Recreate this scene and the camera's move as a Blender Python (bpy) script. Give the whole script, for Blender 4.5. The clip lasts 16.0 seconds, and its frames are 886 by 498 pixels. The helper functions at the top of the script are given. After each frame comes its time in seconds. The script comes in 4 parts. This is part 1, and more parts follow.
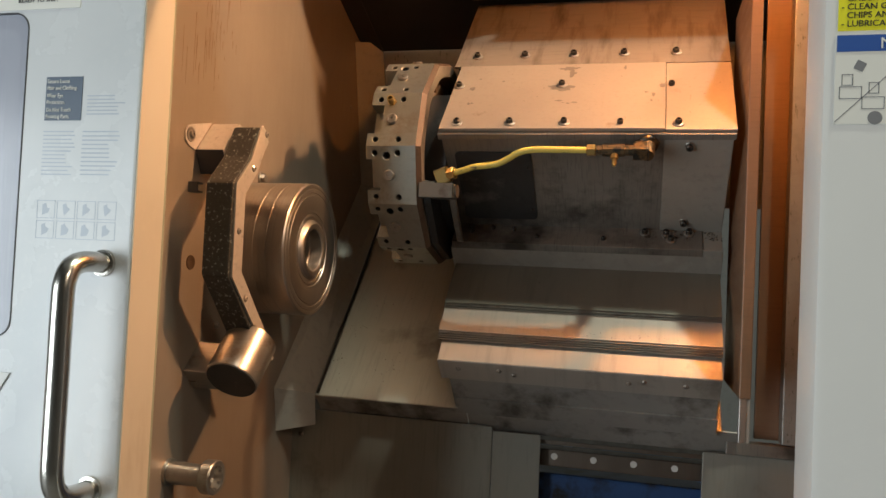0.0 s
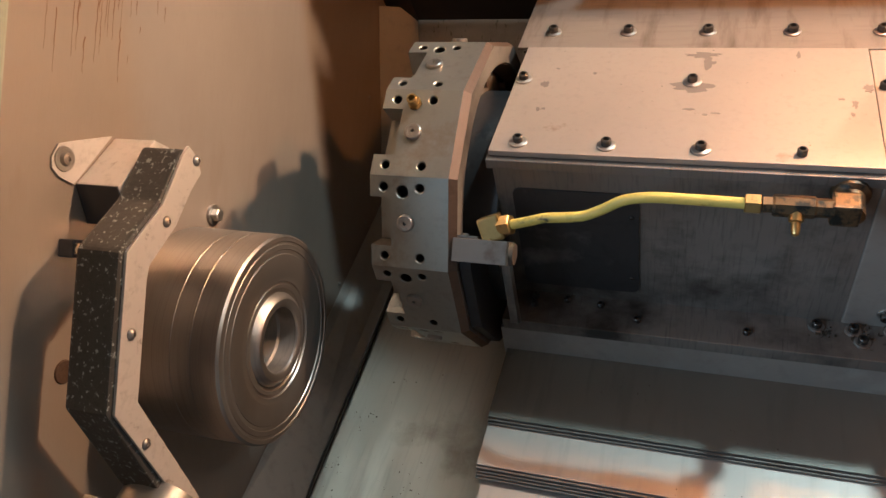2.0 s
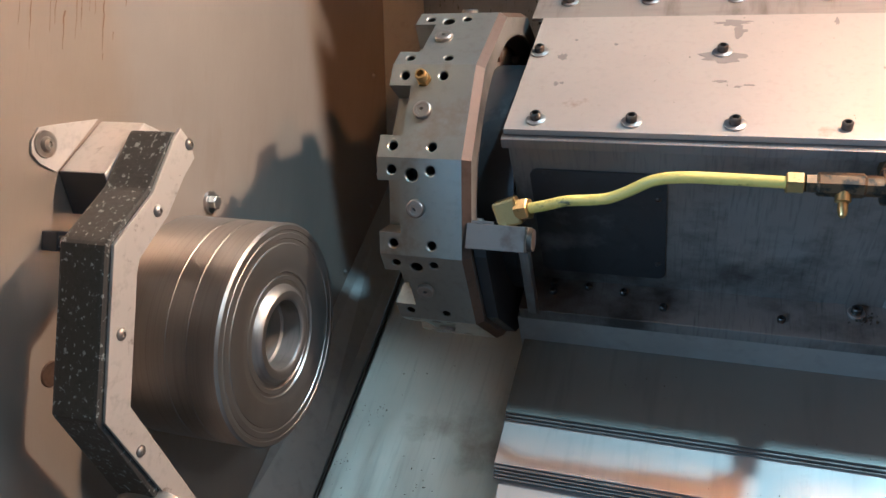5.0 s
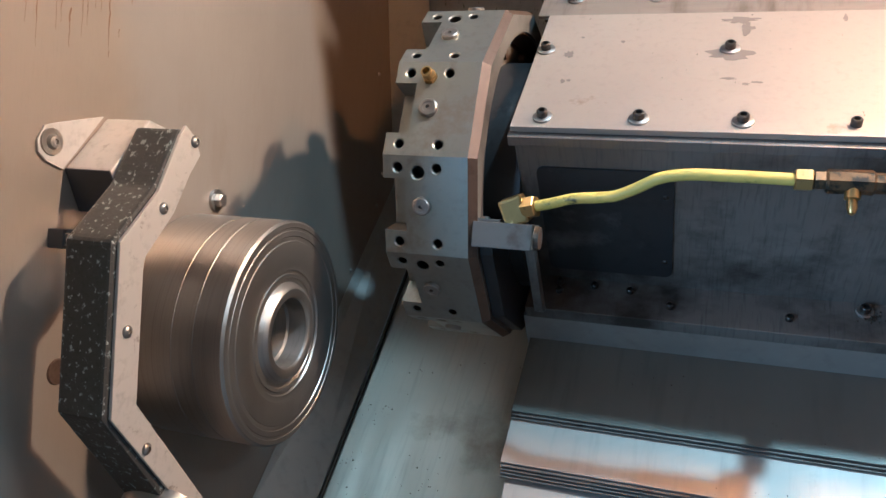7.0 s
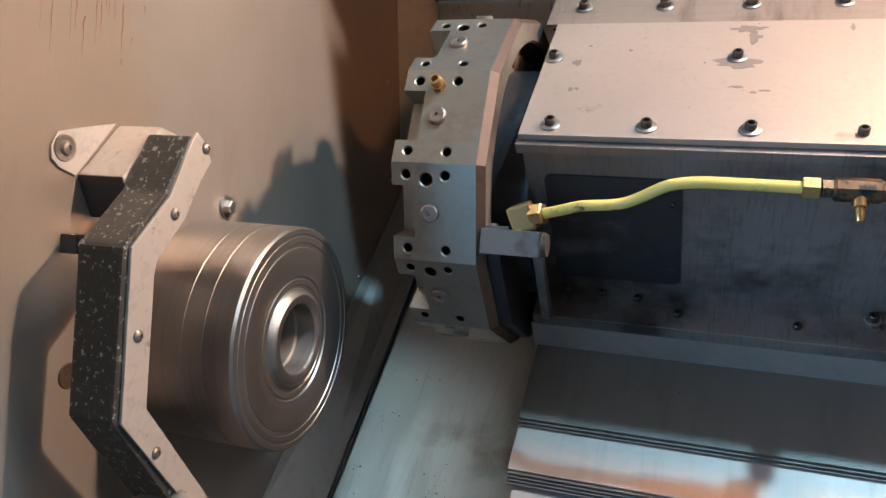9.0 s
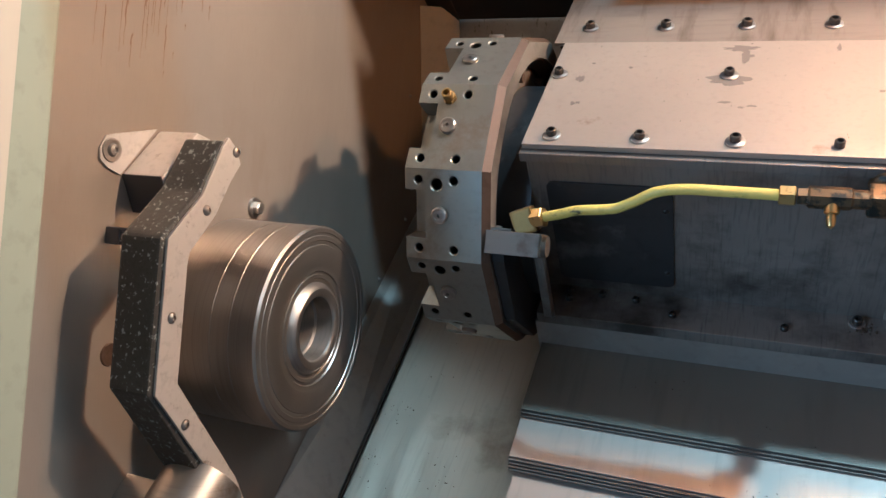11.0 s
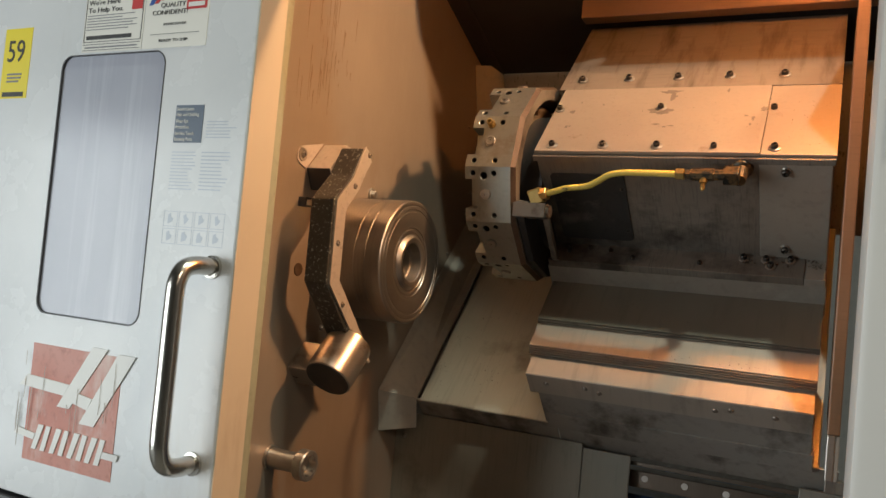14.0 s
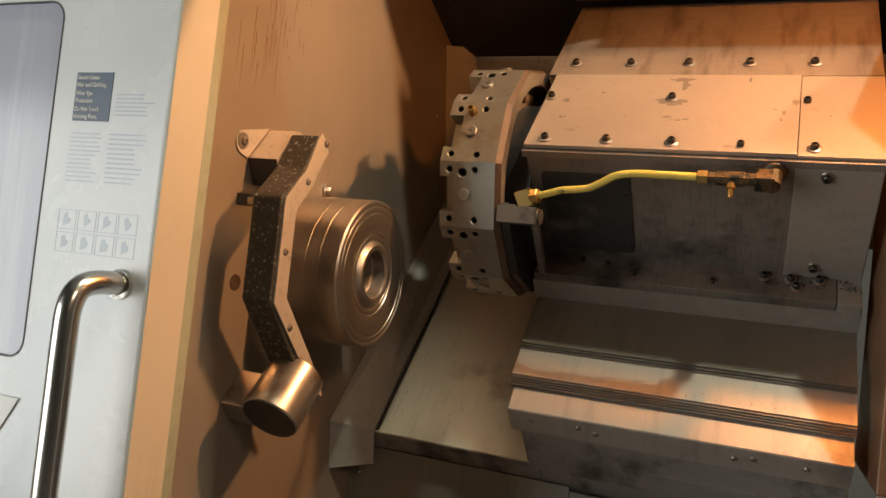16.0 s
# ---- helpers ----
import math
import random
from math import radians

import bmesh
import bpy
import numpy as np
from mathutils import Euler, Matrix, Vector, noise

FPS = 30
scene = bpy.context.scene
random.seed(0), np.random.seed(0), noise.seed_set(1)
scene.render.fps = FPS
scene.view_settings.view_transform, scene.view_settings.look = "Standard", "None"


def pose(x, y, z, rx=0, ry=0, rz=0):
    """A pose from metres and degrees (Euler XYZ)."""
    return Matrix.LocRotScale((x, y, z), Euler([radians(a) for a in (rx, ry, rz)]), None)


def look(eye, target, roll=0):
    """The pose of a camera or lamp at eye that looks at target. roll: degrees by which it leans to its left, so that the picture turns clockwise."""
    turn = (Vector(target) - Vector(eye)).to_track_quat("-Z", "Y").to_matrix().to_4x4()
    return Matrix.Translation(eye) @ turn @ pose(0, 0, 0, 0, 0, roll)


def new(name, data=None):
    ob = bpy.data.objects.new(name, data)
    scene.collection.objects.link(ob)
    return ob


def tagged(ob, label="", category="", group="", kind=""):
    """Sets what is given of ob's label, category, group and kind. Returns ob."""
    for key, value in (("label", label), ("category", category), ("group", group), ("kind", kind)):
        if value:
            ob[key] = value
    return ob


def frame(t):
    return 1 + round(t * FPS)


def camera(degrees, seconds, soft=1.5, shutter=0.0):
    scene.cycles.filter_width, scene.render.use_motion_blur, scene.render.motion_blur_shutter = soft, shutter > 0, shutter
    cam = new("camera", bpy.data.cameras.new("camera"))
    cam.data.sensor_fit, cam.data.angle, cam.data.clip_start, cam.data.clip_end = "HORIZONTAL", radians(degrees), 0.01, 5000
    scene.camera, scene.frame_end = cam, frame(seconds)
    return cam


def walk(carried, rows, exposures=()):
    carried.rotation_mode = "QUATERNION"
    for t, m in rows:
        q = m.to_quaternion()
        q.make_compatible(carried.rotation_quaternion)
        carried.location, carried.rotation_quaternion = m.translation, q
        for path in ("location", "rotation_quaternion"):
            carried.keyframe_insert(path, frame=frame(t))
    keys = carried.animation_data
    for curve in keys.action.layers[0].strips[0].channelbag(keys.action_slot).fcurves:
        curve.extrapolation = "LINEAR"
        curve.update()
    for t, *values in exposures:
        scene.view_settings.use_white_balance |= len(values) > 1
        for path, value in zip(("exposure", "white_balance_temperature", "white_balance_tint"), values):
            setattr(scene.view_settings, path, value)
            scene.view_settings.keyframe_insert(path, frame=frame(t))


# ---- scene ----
cam = camera(59.08, 16.0)
PATH = [
    (0.0, pose(0.6683, -1.2519, 1.2302, 91.90, -2.67, 14.42)),
    (0.5, pose(0.6177, -1.1562, 1.2391, 91.62, -2.82, 14.90)),
    (1.0, pose(0.5318, -1.0012, 1.2831, 91.21, -2.04, 14.85)),
    (1.5, pose(0.5149, -0.8765, 1.3388, 90.14, -2.89, 14.97)),
    (2.0, pose(0.5386, -0.7689, 1.3799, 89.36, -4.79, 18.10)),
    (2.5, pose(0.5232, -0.7332, 1.3837, 88.77, -4.44, 19.49)),
    (3.0, pose(0.5139, -0.7319, 1.3847, 88.13, -3.90, 19.01)),
    (5.5, pose(0.5131, -0.7183, 1.3832, 87.99, -4.05, 18.38)),
    (6.0, pose(0.5137, -0.7192, 1.3856, 87.93, -4.12, 18.60)),
    (6.5, pose(0.5116, -0.7169, 1.3796, 88.16, -4.00, 18.69)),
    (7.0, pose(0.5111, -0.7177, 1.3806, 88.03, -4.02, 18.75)),
    (7.5, pose(0.5121, -0.7204, 1.3807, 88.28, -4.03, 18.75)),
    (8.0, pose(0.5113, -0.7226, 1.3820, 88.37, -4.05, 18.86)),
    (8.5, pose(0.5102, -0.7213, 1.3808, 88.46, -4.07, 19.03)),
    (11.0, pose(0.5576, -0.7734, 1.3674, 89.44, -5.22, 21.63)),
    (11.5, pose(0.5862, -0.9118, 1.3252, 90.07, -4.57, 23.06)),
    (12.0, pose(0.6259, -1.0895, 1.2906, 90.87, -3.97, 23.40)),
    (12.5, pose(0.6710, -1.1705, 1.2756, 92.09, -4.57, 23.68)),
    (13.0, pose(0.7584, -1.2501, 1.2531, 92.65, -5.32, 25.11)),
    (13.5, pose(0.8205, -1.3020, 1.2324, 92.47, -5.41, 26.45)),
    (14.0, pose(0.8008, -1.2704, 1.2399, 92.11, -5.26, 26.21)),
    (14.5, pose(0.7275, -1.2068, 1.2580, 91.96, -4.69, 25.20)),
    (15.0, pose(0.6679, -1.1597, 1.2638, 91.97, -4.70, 23.78)),
    (15.5, pose(0.6525, -1.1145, 1.2629, 91.98, -5.58, 22.43)),
    (16.0, pose(0.6647, -1.0826, 1.2709, 91.98, -6.18, 22.13)),
]
LOOK = [
    (0.0, -0.06, 7100, 8), (1.5, -0.06, 7400, 9), (2.0, 0.08, 5300, 3), (2.5, 0.30, 4350, -4), (5.5, 0.34, 4200, -5), (8.5, 0.34, 4250, -4),
    (11.0, 0.22, 4450, -3), (12.0, 0.05, 4450, -4), (12.5, -0.08, 5050, -1), (13.2, -0.18, 6700, 6), (14.5, -0.18, 7500, 9), (16.0, -0.14, 8000, 11),
]
walk(cam, PATH, LOOK)

# ---- light ----
world = bpy.data.worlds.new("shop_air")
world.use_nodes = True
world.node_tree.nodes["Background"].inputs[0].default_value = (0.75, 0.85, 1.0, 1)
world.node_tree.nodes["Background"].inputs[1].default_value = 0.02
scene.world = world


def area_lamp(name, eye, target, w, h, power, colour, spread=180):
    data = bpy.data.lights.new(name, "AREA")
    data.shape, data.size, data.size_y = "RECTANGLE", w, h
    data.energy, data.color, data.spread = power, colour, radians(spread)
    ob = new(name, data)
    ob.matrix_world = look(eye, target)
    return ob


# lamps shining in over the open top of the enclosure, halogen lamp by the tailstock end, two added fills
area_lamp("work_light", (1.40, -0.10, 2.47), (0.0, -0.06, 1.60), 0.06, 0.06, 5.4, (1.0, 0.60, 0.33), 62)
area_lamp("shop_ceiling_light", (1.59, -0.92, 4.06), (0.30, 0.20, 1.25), 0.12, 0.12, 52.0, (0.88, 1.0, 0.93))
area_lamp("halogen_lamp", (0.79, -0.105, 1.93), (0.72, 0.03, 1.25), 0.05, 0.05, 4.8, (1.0, 0.33, 0.07))
# added fill, unseen: broad cool glow that brightens the door and front faces
area_lamp("shop_low_fill", (-1.9, -2.7, 0.98), (-0.2, -0.4, 1.05), 2.2, 1.7, 80.0, (0.76, 0.88, 1.0))
# added fill, unseen: weak warm light from the front right
area_lamp("shop_right_fill", (2.6, -2.0, 2.7), (0.2, -0.1, 1.25), 0.5, 0.5, 15.0, (1.0, 0.86, 0.70))

# ---- materials ----
def shader(name):
    m = bpy.data.materials.new(name)
    m.use_nodes = True
    nt = m.node_tree
    return m, nt, nt.nodes["Principled BSDF"]


def noise_node(nt, coord, scale, detail=4.0, stretch=None, rough=0.55):
    n = nt.nodes.new("ShaderNodeTexNoise")
    n.inputs["Scale"].default_value, n.inputs["Detail"].default_value, n.inputs["Roughness"].default_value = scale, detail, rough
    if stretch:
        mp = nt.nodes.new("ShaderNodeMapping")
        mp.inputs["Scale"].default_value = stretch
        nt.links.new(coord, mp.inputs["Vector"])
        nt.links.new(mp.outputs[0], n.inputs["Vector"])
    else:
        nt.links.new(coord, n.inputs["Vector"])
    return n.outputs["Fac"]


def ramp(nt, fac, lo, hi):
    r = nt.nodes.new("ShaderNodeMapRange")
    r.inputs["From Min"].default_value, r.inputs["From Max"].default_value = lo, hi
    nt.links.new(fac, r.inputs["Value"])
    return r.outputs[0]


def mixed(nt, fac, a, b):
    m = nt.nodes.new("ShaderNodeMix")
    m.data_type = "RGBA"
    nt.links.new(fac, m.inputs[0])
    for sock, v in ((m.inputs[6], a), (m.inputs[7], b)):
        if isinstance(v, tuple):
            sock.default_value = (*v, 1)
        else:
            nt.links.new(v, sock)
    return m.outputs[2]


def surface(name, base, second, metal, rough, grain=None, grain_scale=60.0, stain=None, stain_scale=5.0, stain_lo=0.55, stain_hi=0.7,
            stain_stretch=None, bump=0.15, rough_var=0.15, stain_metal=None, fleck=0.72):
    """Worn surface: two tones by a broad noise, a fine directional grain, optional stains with edges of their own."""
    m, nt, b = shader(name)
    co = nt.nodes.new("ShaderNodeTexCoord").outputs["Object"]
    broad = ramp(nt, noise_node(nt, co, 4.0, 5), 0.3, 0.7)
    fine = noise_node(nt, co, grain_scale, 6, grain)
    col = mixed(nt, broad, base, second)
    dark = tuple(c * fleck for c in base)
    col = mixed(nt, ramp(nt, fine, 0.52, 0.8), col, dark)
    b.inputs["Metallic"].default_value = metal
    if stain:
        s = ramp(nt, noise_node(nt, co, stain_scale, 8, stain_stretch, 0.62), stain_lo, stain_hi)
        col = mixed(nt, s, col, stain)
        if stain_metal is not None:
            mm = nt.nodes.new("ShaderNodeMapRange")
            mm.inputs["To Min"].default_value, mm.inputs["To Max"].default_value = metal, stain_metal
            nt.links.new(s, mm.inputs["Value"])
            nt.links.new(mm.outputs[0], b.inputs["Metallic"])
    nt.links.new(col, b.inputs["Base Color"])
    rr = nt.nodes.new("ShaderNodeMapRange")
    rr.inputs["To Min"].default_value, rr.inputs["To Max"].default_value = max(0.04, rough - rough_var), min(1, rough + rough_var)
    nt.links.new(noise_node(nt, co, 9.0, 6, grain and tuple(max(1, g * 0.3) for g in grain)), rr.inputs["Value"])
    nt.links.new(rr.outputs[0], b.inputs["Roughness"])
    bp = nt.nodes.new("ShaderNodeBump")
    bp.inputs["Strength"].default_value, bp.inputs["Distance"].default_value = bump, 0.001
    nt.links.new(fine, bp.inputs["Height"])
    nt.links.new(bp.outputs[0], b.inputs["Normal"])
    return m


def plain(name, base, metal=0.0, rough=0.5):
    return surface(name, base, tuple(c * 0.85 for c in base), metal, rough, grain_scale=90, bump=0.05, rough_var=0.08, fleck=0.93)


M_WALL = surface("stained_sheet", (0.40, 0.325, 0.262), (0.345, 0.275, 0.22), 0.5, 0.36, (1, 30, 1.5), 30, (0.25, 0.16, 0.10), 3.0, 0.58, 0.95, (1, 2.6, 0.8), 0.06, fleck=0.86)
M_SHEET = surface("steel_sheet", (0.52, 0.51, 0.46), (0.43, 0.425, 0.38), 0.45, 0.36, (14, 1, 1), 12, (0.20, 0.175, 0.14), 6, 0.60, 0.78, None, 0.05)
M_TRIM = surface("beige_trim", (0.46, 0.43, 0.38), (0.39, 0.365, 0.325), 0.4, 0.42, None, 60, (0.26, 0.21, 0.16), 6, 0.6, 0.75, None, 0.06)
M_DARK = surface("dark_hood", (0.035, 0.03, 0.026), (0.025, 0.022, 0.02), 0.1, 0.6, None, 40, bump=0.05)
M_BACK = surface("back_sheet", (0.33, 0.32, 0.29), (0.28, 0.27, 0.25), 0.6, 0.42, None, 40, (0.12, 0.11, 0.09), 60, 0.60, 0.68, (3, 1, 1), 0.05)
M_COVER = surface("cover_plate", (0.40, 0.345, 0.29), (0.34, 0.29, 0.245), 0.4, 0.48, None, 140, (0.22, 0.15, 0.105), 15, 0.64, 0.72, None, 0.06, stain_metal=0.2, fleck=0.82)
M_PLATE = surface("way_cover_plate", (0.50, 0.445, 0.385), (0.42, 0.375, 0.325), 0.5, 0.5, (9, 1, 1), 8, (0.20, 0.17, 0.14), 6, 0.58, 0.74, (1.2, 1, 1), 0.04)
# oily plate, its base darkened for the shadow of the housing above
M_OILSHADE = surface("oily_shaded_way_plate", (0.215, 0.205, 0.17), (0.155, 0.148, 0.125), 0.45, 0.44, (9, 1, 1), 8, (0.08, 0.075, 0.062), 7, 0.55, 0.7, None, 0.04)
M_APRON = surface("stained_apron", (0.36, 0.335, 0.30), (0.28, 0.265, 0.245), 0.3, 0.45, None, 60, (0.10, 0.085, 0.07), 9, 0.52, 0.66, (1, 1, 0.7), 0.15)
# sheet steel with the low light under the tray mixed into its tone
M_LOWER = surface("shaded_lower_sheet", (0.28, 0.265, 0.225), (0.22, 0.21, 0.18), 0.4, 0.5, (14, 1, 1), 12, (0.13, 0.115, 0.09), 6, 0.58, 0.76, None, 0.05)
M_STREAK = plain("rust_streak_brown", (0.24, 0.13, 0.072), 0.2, 0.5)
M_DRIP = plain("dried_oil_drip", (0.44, 0.38, 0.33), 0.0, 0.45)
M_BLOCK = surface("dull_steel_block", (0.20, 0.185, 0.165), (0.16, 0.148, 0.13), 0.5, 0.5, None, 80, (0.10, 0.08, 0.06), 20, 0.56, 0.7, None, 0.08)
M_COVER2 = surface("upper_cover_plate", (0.28, 0.24, 0.20), (0.22, 0.19, 0.16), 0.4, 0.46, (1, 8, 1), 20, (0.12, 0.085, 0.06), 5, 0.50, 0.70, (6, 1, 1), 0.05)
M_WORN = plain("worn_dark_metal", (0.22, 0.19, 0.165), 0.3, 0.5)
M_CAST = surface("oily_casting", (0.25, 0.235, 0.212), (0.15, 0.125, 0.102), 0.35, 0.40, (14, 1, 1), 26, (0.045, 0.040, 0.034), 7, 0.50, 0.66, (1, 1, 1.4), 0.3, fleck=0.45)
M_CAST2 = surface("grey_casting", (0.38, 0.355, 0.315), (0.27, 0.253, 0.226), 0.35, 0.42, None, 70, (0.36, 0.34, 0.305), 26, 0.54, 0.70, (1, 1, 0.5), 0.25)
M_BLACK = surface("black_plate", (0.022, 0.022, 0.024), (0.035, 0.035, 0.035), 0.1, 0.42, None, 60, (0.12, 0.11, 0.10), 7, 0.58, 0.68, None, 0.12)
M_TURRET = surface("ground_steel", (0.40, 0.385, 0.335), (0.29, 0.28, 0.245), 0.78, 0.38, None, 120, (0.19, 0.125, 0.075), 17, 0.56, 0.74, None, 0.10, stain_metal=0.3)
M_RUST = surface("rusted_steel", (0.15, 0.095, 0.065), (0.115, 0.075, 0.052), 0.5, 0.42, None, 90, (0.06, 0.037, 0.024), 22, 0.56, 0.7, None, 0.15)
M_CHUCK = surface("turned_steel", (0.48, 0.445, 0.405), (0.40, 0.37, 0.335), 0.95, 0.38, (150, 1, 1), 6, None, bump=0.04, rough_var=0.1, fleck=0.62)
M_STEEL = surface("bare_steel", (0.46, 0.43, 0.39), (0.39, 0.365, 0.335), 0.85, 0.33, (1, 1, 30), 20, (0.23, 0.17, 0.12), 16, 0.58, 0.72, None, 0.06)
M_ARMPLATE = surface("arm_cover_plate", (0.60, 0.54, 0.49), (0.54, 0.49, 0.45), 0.35, 0.45, None, 120, (0.30, 0.25, 0.21), 60, 0.64, 0.70, None, 0.06)
M_PAINT = surface("chipped_black_paint", (0.033, 0.033, 0.032), (0.060, 0.057, 0.052), 0.05, 0.46, None, 260, (0.29, 0.32, 0.31), 220, 0.585, 0.62, (1, 1, 0.8), 0.4)
M_BOLT = surface("black_oxide", (0.06, 0.055, 0.05), (0.10, 0.09, 0.08), 0.8, 0.36, None, 120, bump=0.1)
M_WASHER = plain("washer_steel", (0.42, 0.38, 0.34), 0.9, 0.35)
M_CHROME = plain("polished_tube", (0.66, 0.63, 0.58), 1.0, 0.24)
M_BRASS = surface("brass", (0.62, 0.42, 0.16), (0.48, 0.32, 0.12), 0.9, 0.32, None, 120, (0.12, 0.10, 0.05), 60, 0.58, 0.68)
M_HOSE = surface("yellow_hose", (0.72, 0.58, 0.12), (0.66, 0.52, 0.12), 0.0, 0.45, None, 100, (0.10, 0.09, 0.04), 55, 0.60, 0.68, (0.6, 1, 1), 0.15)
M_OILBRASS = surface("oily_brass", (0.22, 0.14, 0.065), (0.12, 0.08, 0.045), 0.7, 0.38, None, 200, (0.03, 0.032, 0.028), 70, 0.48, 0.58, None, 0.4)
M_DOOR = surface("white_door_paint", (0.70, 0.71, 0.72), (0.62, 0.64, 0.66), 0.0, 0.26, None, 90, (0.46, 0.385, 0.31), 3.2, 0.56, 0.86, (1.5, 1, 0.3), 0.015, fleck=0.975)
M_EDGE = surface("beige_door_edge", (0.60, 0.50, 0.38), (0.54, 0.45, 0.34), 0.0, 0.4, None, 90, (0.42, 0.31, 0.2), 6, 0.64, 0.8, (1, 1, 0.25), 0.02, fleck=0.95)
M_SEAL = surface("green_grey_seal", (0.36, 0.36, 0.26), (0.30, 0.30, 0.22), 0.0, 0.5, None, 60, (0.2, 0.2, 0.12), 10, 0.6, 0.8, (1, 1, 0.3))
M_GASKET = plain("black_gasket", (0.05, 0.05, 0.055), 0.0, 0.5)
M_WINDOW = surface("fogged_window", (0.44, 0.45, 0.52), (0.38, 0.40, 0.47), 0.0, 0.20, None, 30, (0.60, 0.63, 0.68), 3, 0.50, 0.80, (7, 1, 0.35), 0.01, fleck=0.95)
M_POST = surface("white_cabinet_paint", (0.76, 0.74, 0.70), (0.72, 0.70, 0.67), 0.0, 0.35, None, 90, bump=0.02, fleck=0.975)
M_PAPER = plain("white_sticker", (0.82, 0.80, 0.74), 0.0, 0.4)
M_YELLOW = plain("yellow_sticker", (0.85, 0.68, 0.05), 0.0, 0.4)
M_YELLOW2 = plain("bright_yellow_sticker", (0.85, 0.78, 0.04), 0.0, 0.4)
M_BLUE = plain("blue_print", (0.03, 0.10, 0.36), 0.0, 0.4)
M_NAVY = plain("faded_navy_print", (0.085, 0.12, 0.175), 0.0, 0.4)
M_INK = plain("black_ink", (0.03, 0.03, 0.03), 0.0, 0.5)
M_FADED = plain("faded_ink", (0.47, 0.52, 0.60), 0.0, 0.3)
M_RED = surface("faded_red_print", (0.50, 0.12, 0.07), (0.58, 0.26, 0.20), 0.0, 0.4, None, 80, (0.66, 0.54, 0.48), 7, 0.52, 0.66, (1, 1, 0.4), 0.02)
M_REDINK = plain("red_print", (0.60, 0.05, 0.05), 0.0, 0.4)
M_WHITEINK = plain("white_print", (0.80, 0.79, 0.76), 0.0, 0.4)
M_GREYINK = plain("grey_print", (0.22, 0.22, 0.23), 0.0, 0.5)
M_BLUECAST = surface("blue_painted_casting", (0.03, 0.09, 0.24), (0.02, 0.06, 0.17), 0.0, 0.3, None, 60, (0.01, 0.01, 0.012), 9, 0.55, 0.65)
M_RAIL = surface("guide_rail", (0.20, 0.16, 0.13), (0.15, 0.12, 0.10), 0.8, 0.35, (30, 1, 1), 20, (0.05, 0.04, 0.03), 8, 0.6, 0.7)
M_PLUG = plain("white_plug", (0.78, 0.76, 0.72), 0.0, 0.5)
M_BROWN = surface("brown_side_sheet", (0.25, 0.145, 0.085), (0.19, 0.11, 0.068), 0.2, 0.42, (1, 1, 20), 16, (0.10, 0.06, 0.035), 4, 0.55, 0.75, (1, 1, 0.4), 0.05)
M_CONCRETE = surface("shop_concrete", (0.18, 0.175, 0.17), (0.15, 0.15, 0.145), 0.0, 0.6, None, 20, (0.08, 0.08, 0.08), 2, 0.6, 0.7)
M_SHOPWALL = surface("shop_wall_paint", (0.42, 0.42, 0.41), (0.38, 0.38, 0.37), 0.0, 0.7, None, 20)
M_CHIPS = plain("dark_chips", (0.10, 0.08, 0.06), 0.6, 0.4)


# ---- mesh helpers ----
R2 = math.sqrt(0.5)
SLANT = Matrix(((1, 0, 0, 0), (0, R2, -R2, 0), (0, R2, R2, 0), (0, 0, 0, 1)))   # (x, u up the slant, n out of it) to the world
FLAT = Matrix.Identity(4)


def thing(name, at, label, category, group="", kind=""):
    ob = new(name)
    ob.location = at
    ob.empty_display_size = 0.02
    return tagged(ob, label, category, group, kind)


def part(name, bm, material, parent=None, label="", m=FLAT, smooth=False):
    """Links a bmesh, given in world places (or in those of m), as one mesh object under its thing or part."""
    bmesh.ops.transform(bm, matrix=m, verts=bm.verts)
    origin = Vector((0, 0, 0))
    p = parent
    while p is not None:
        origin += p.location
        p = p.parent
    bmesh.ops.translate(bm, vec=-origin, verts=bm.verts)
    me = bpy.data.meshes.new(name)
    bm.to_mesh(me)
    bm.free()
    me.materials.append(material)
    if smooth:
        me.set_sharp_from_angle(angle=radians(35))
        me.polygons.foreach_set("use_smooth", [True] * len(me.polygons))
    ob = new(name, me)
    ob.parent = parent
    if label:
        ob["label"] = label
    return ob


def single(name, bm, material, label, category, m=FLAT, group="", kind="", smooth=False):
    return tagged(part(name, bm, material, None, "", m, smooth), label, category, group, kind)


def box(lo, hi, bevel=0.0, bm=None):
    bm = bm or bmesh.new()
    made = bmesh.ops.create_cube(bm, size=1.0)["verts"]
    size = [b - a for a, b in zip(lo, hi)]
    mid = [(a + b) / 2 for a, b in zip(lo, hi)]
    bmesh.ops.transform(bm, matrix=Matrix.LocRotScale(mid, None, size), verts=made)
    if bevel:
        edges = {e for v in made for e in v.link_edges}
        bmesh.ops.bevel(bm, geom=list(edges), offset=bevel, segments=2, affect="EDGES", profile=0.6)
    return bm


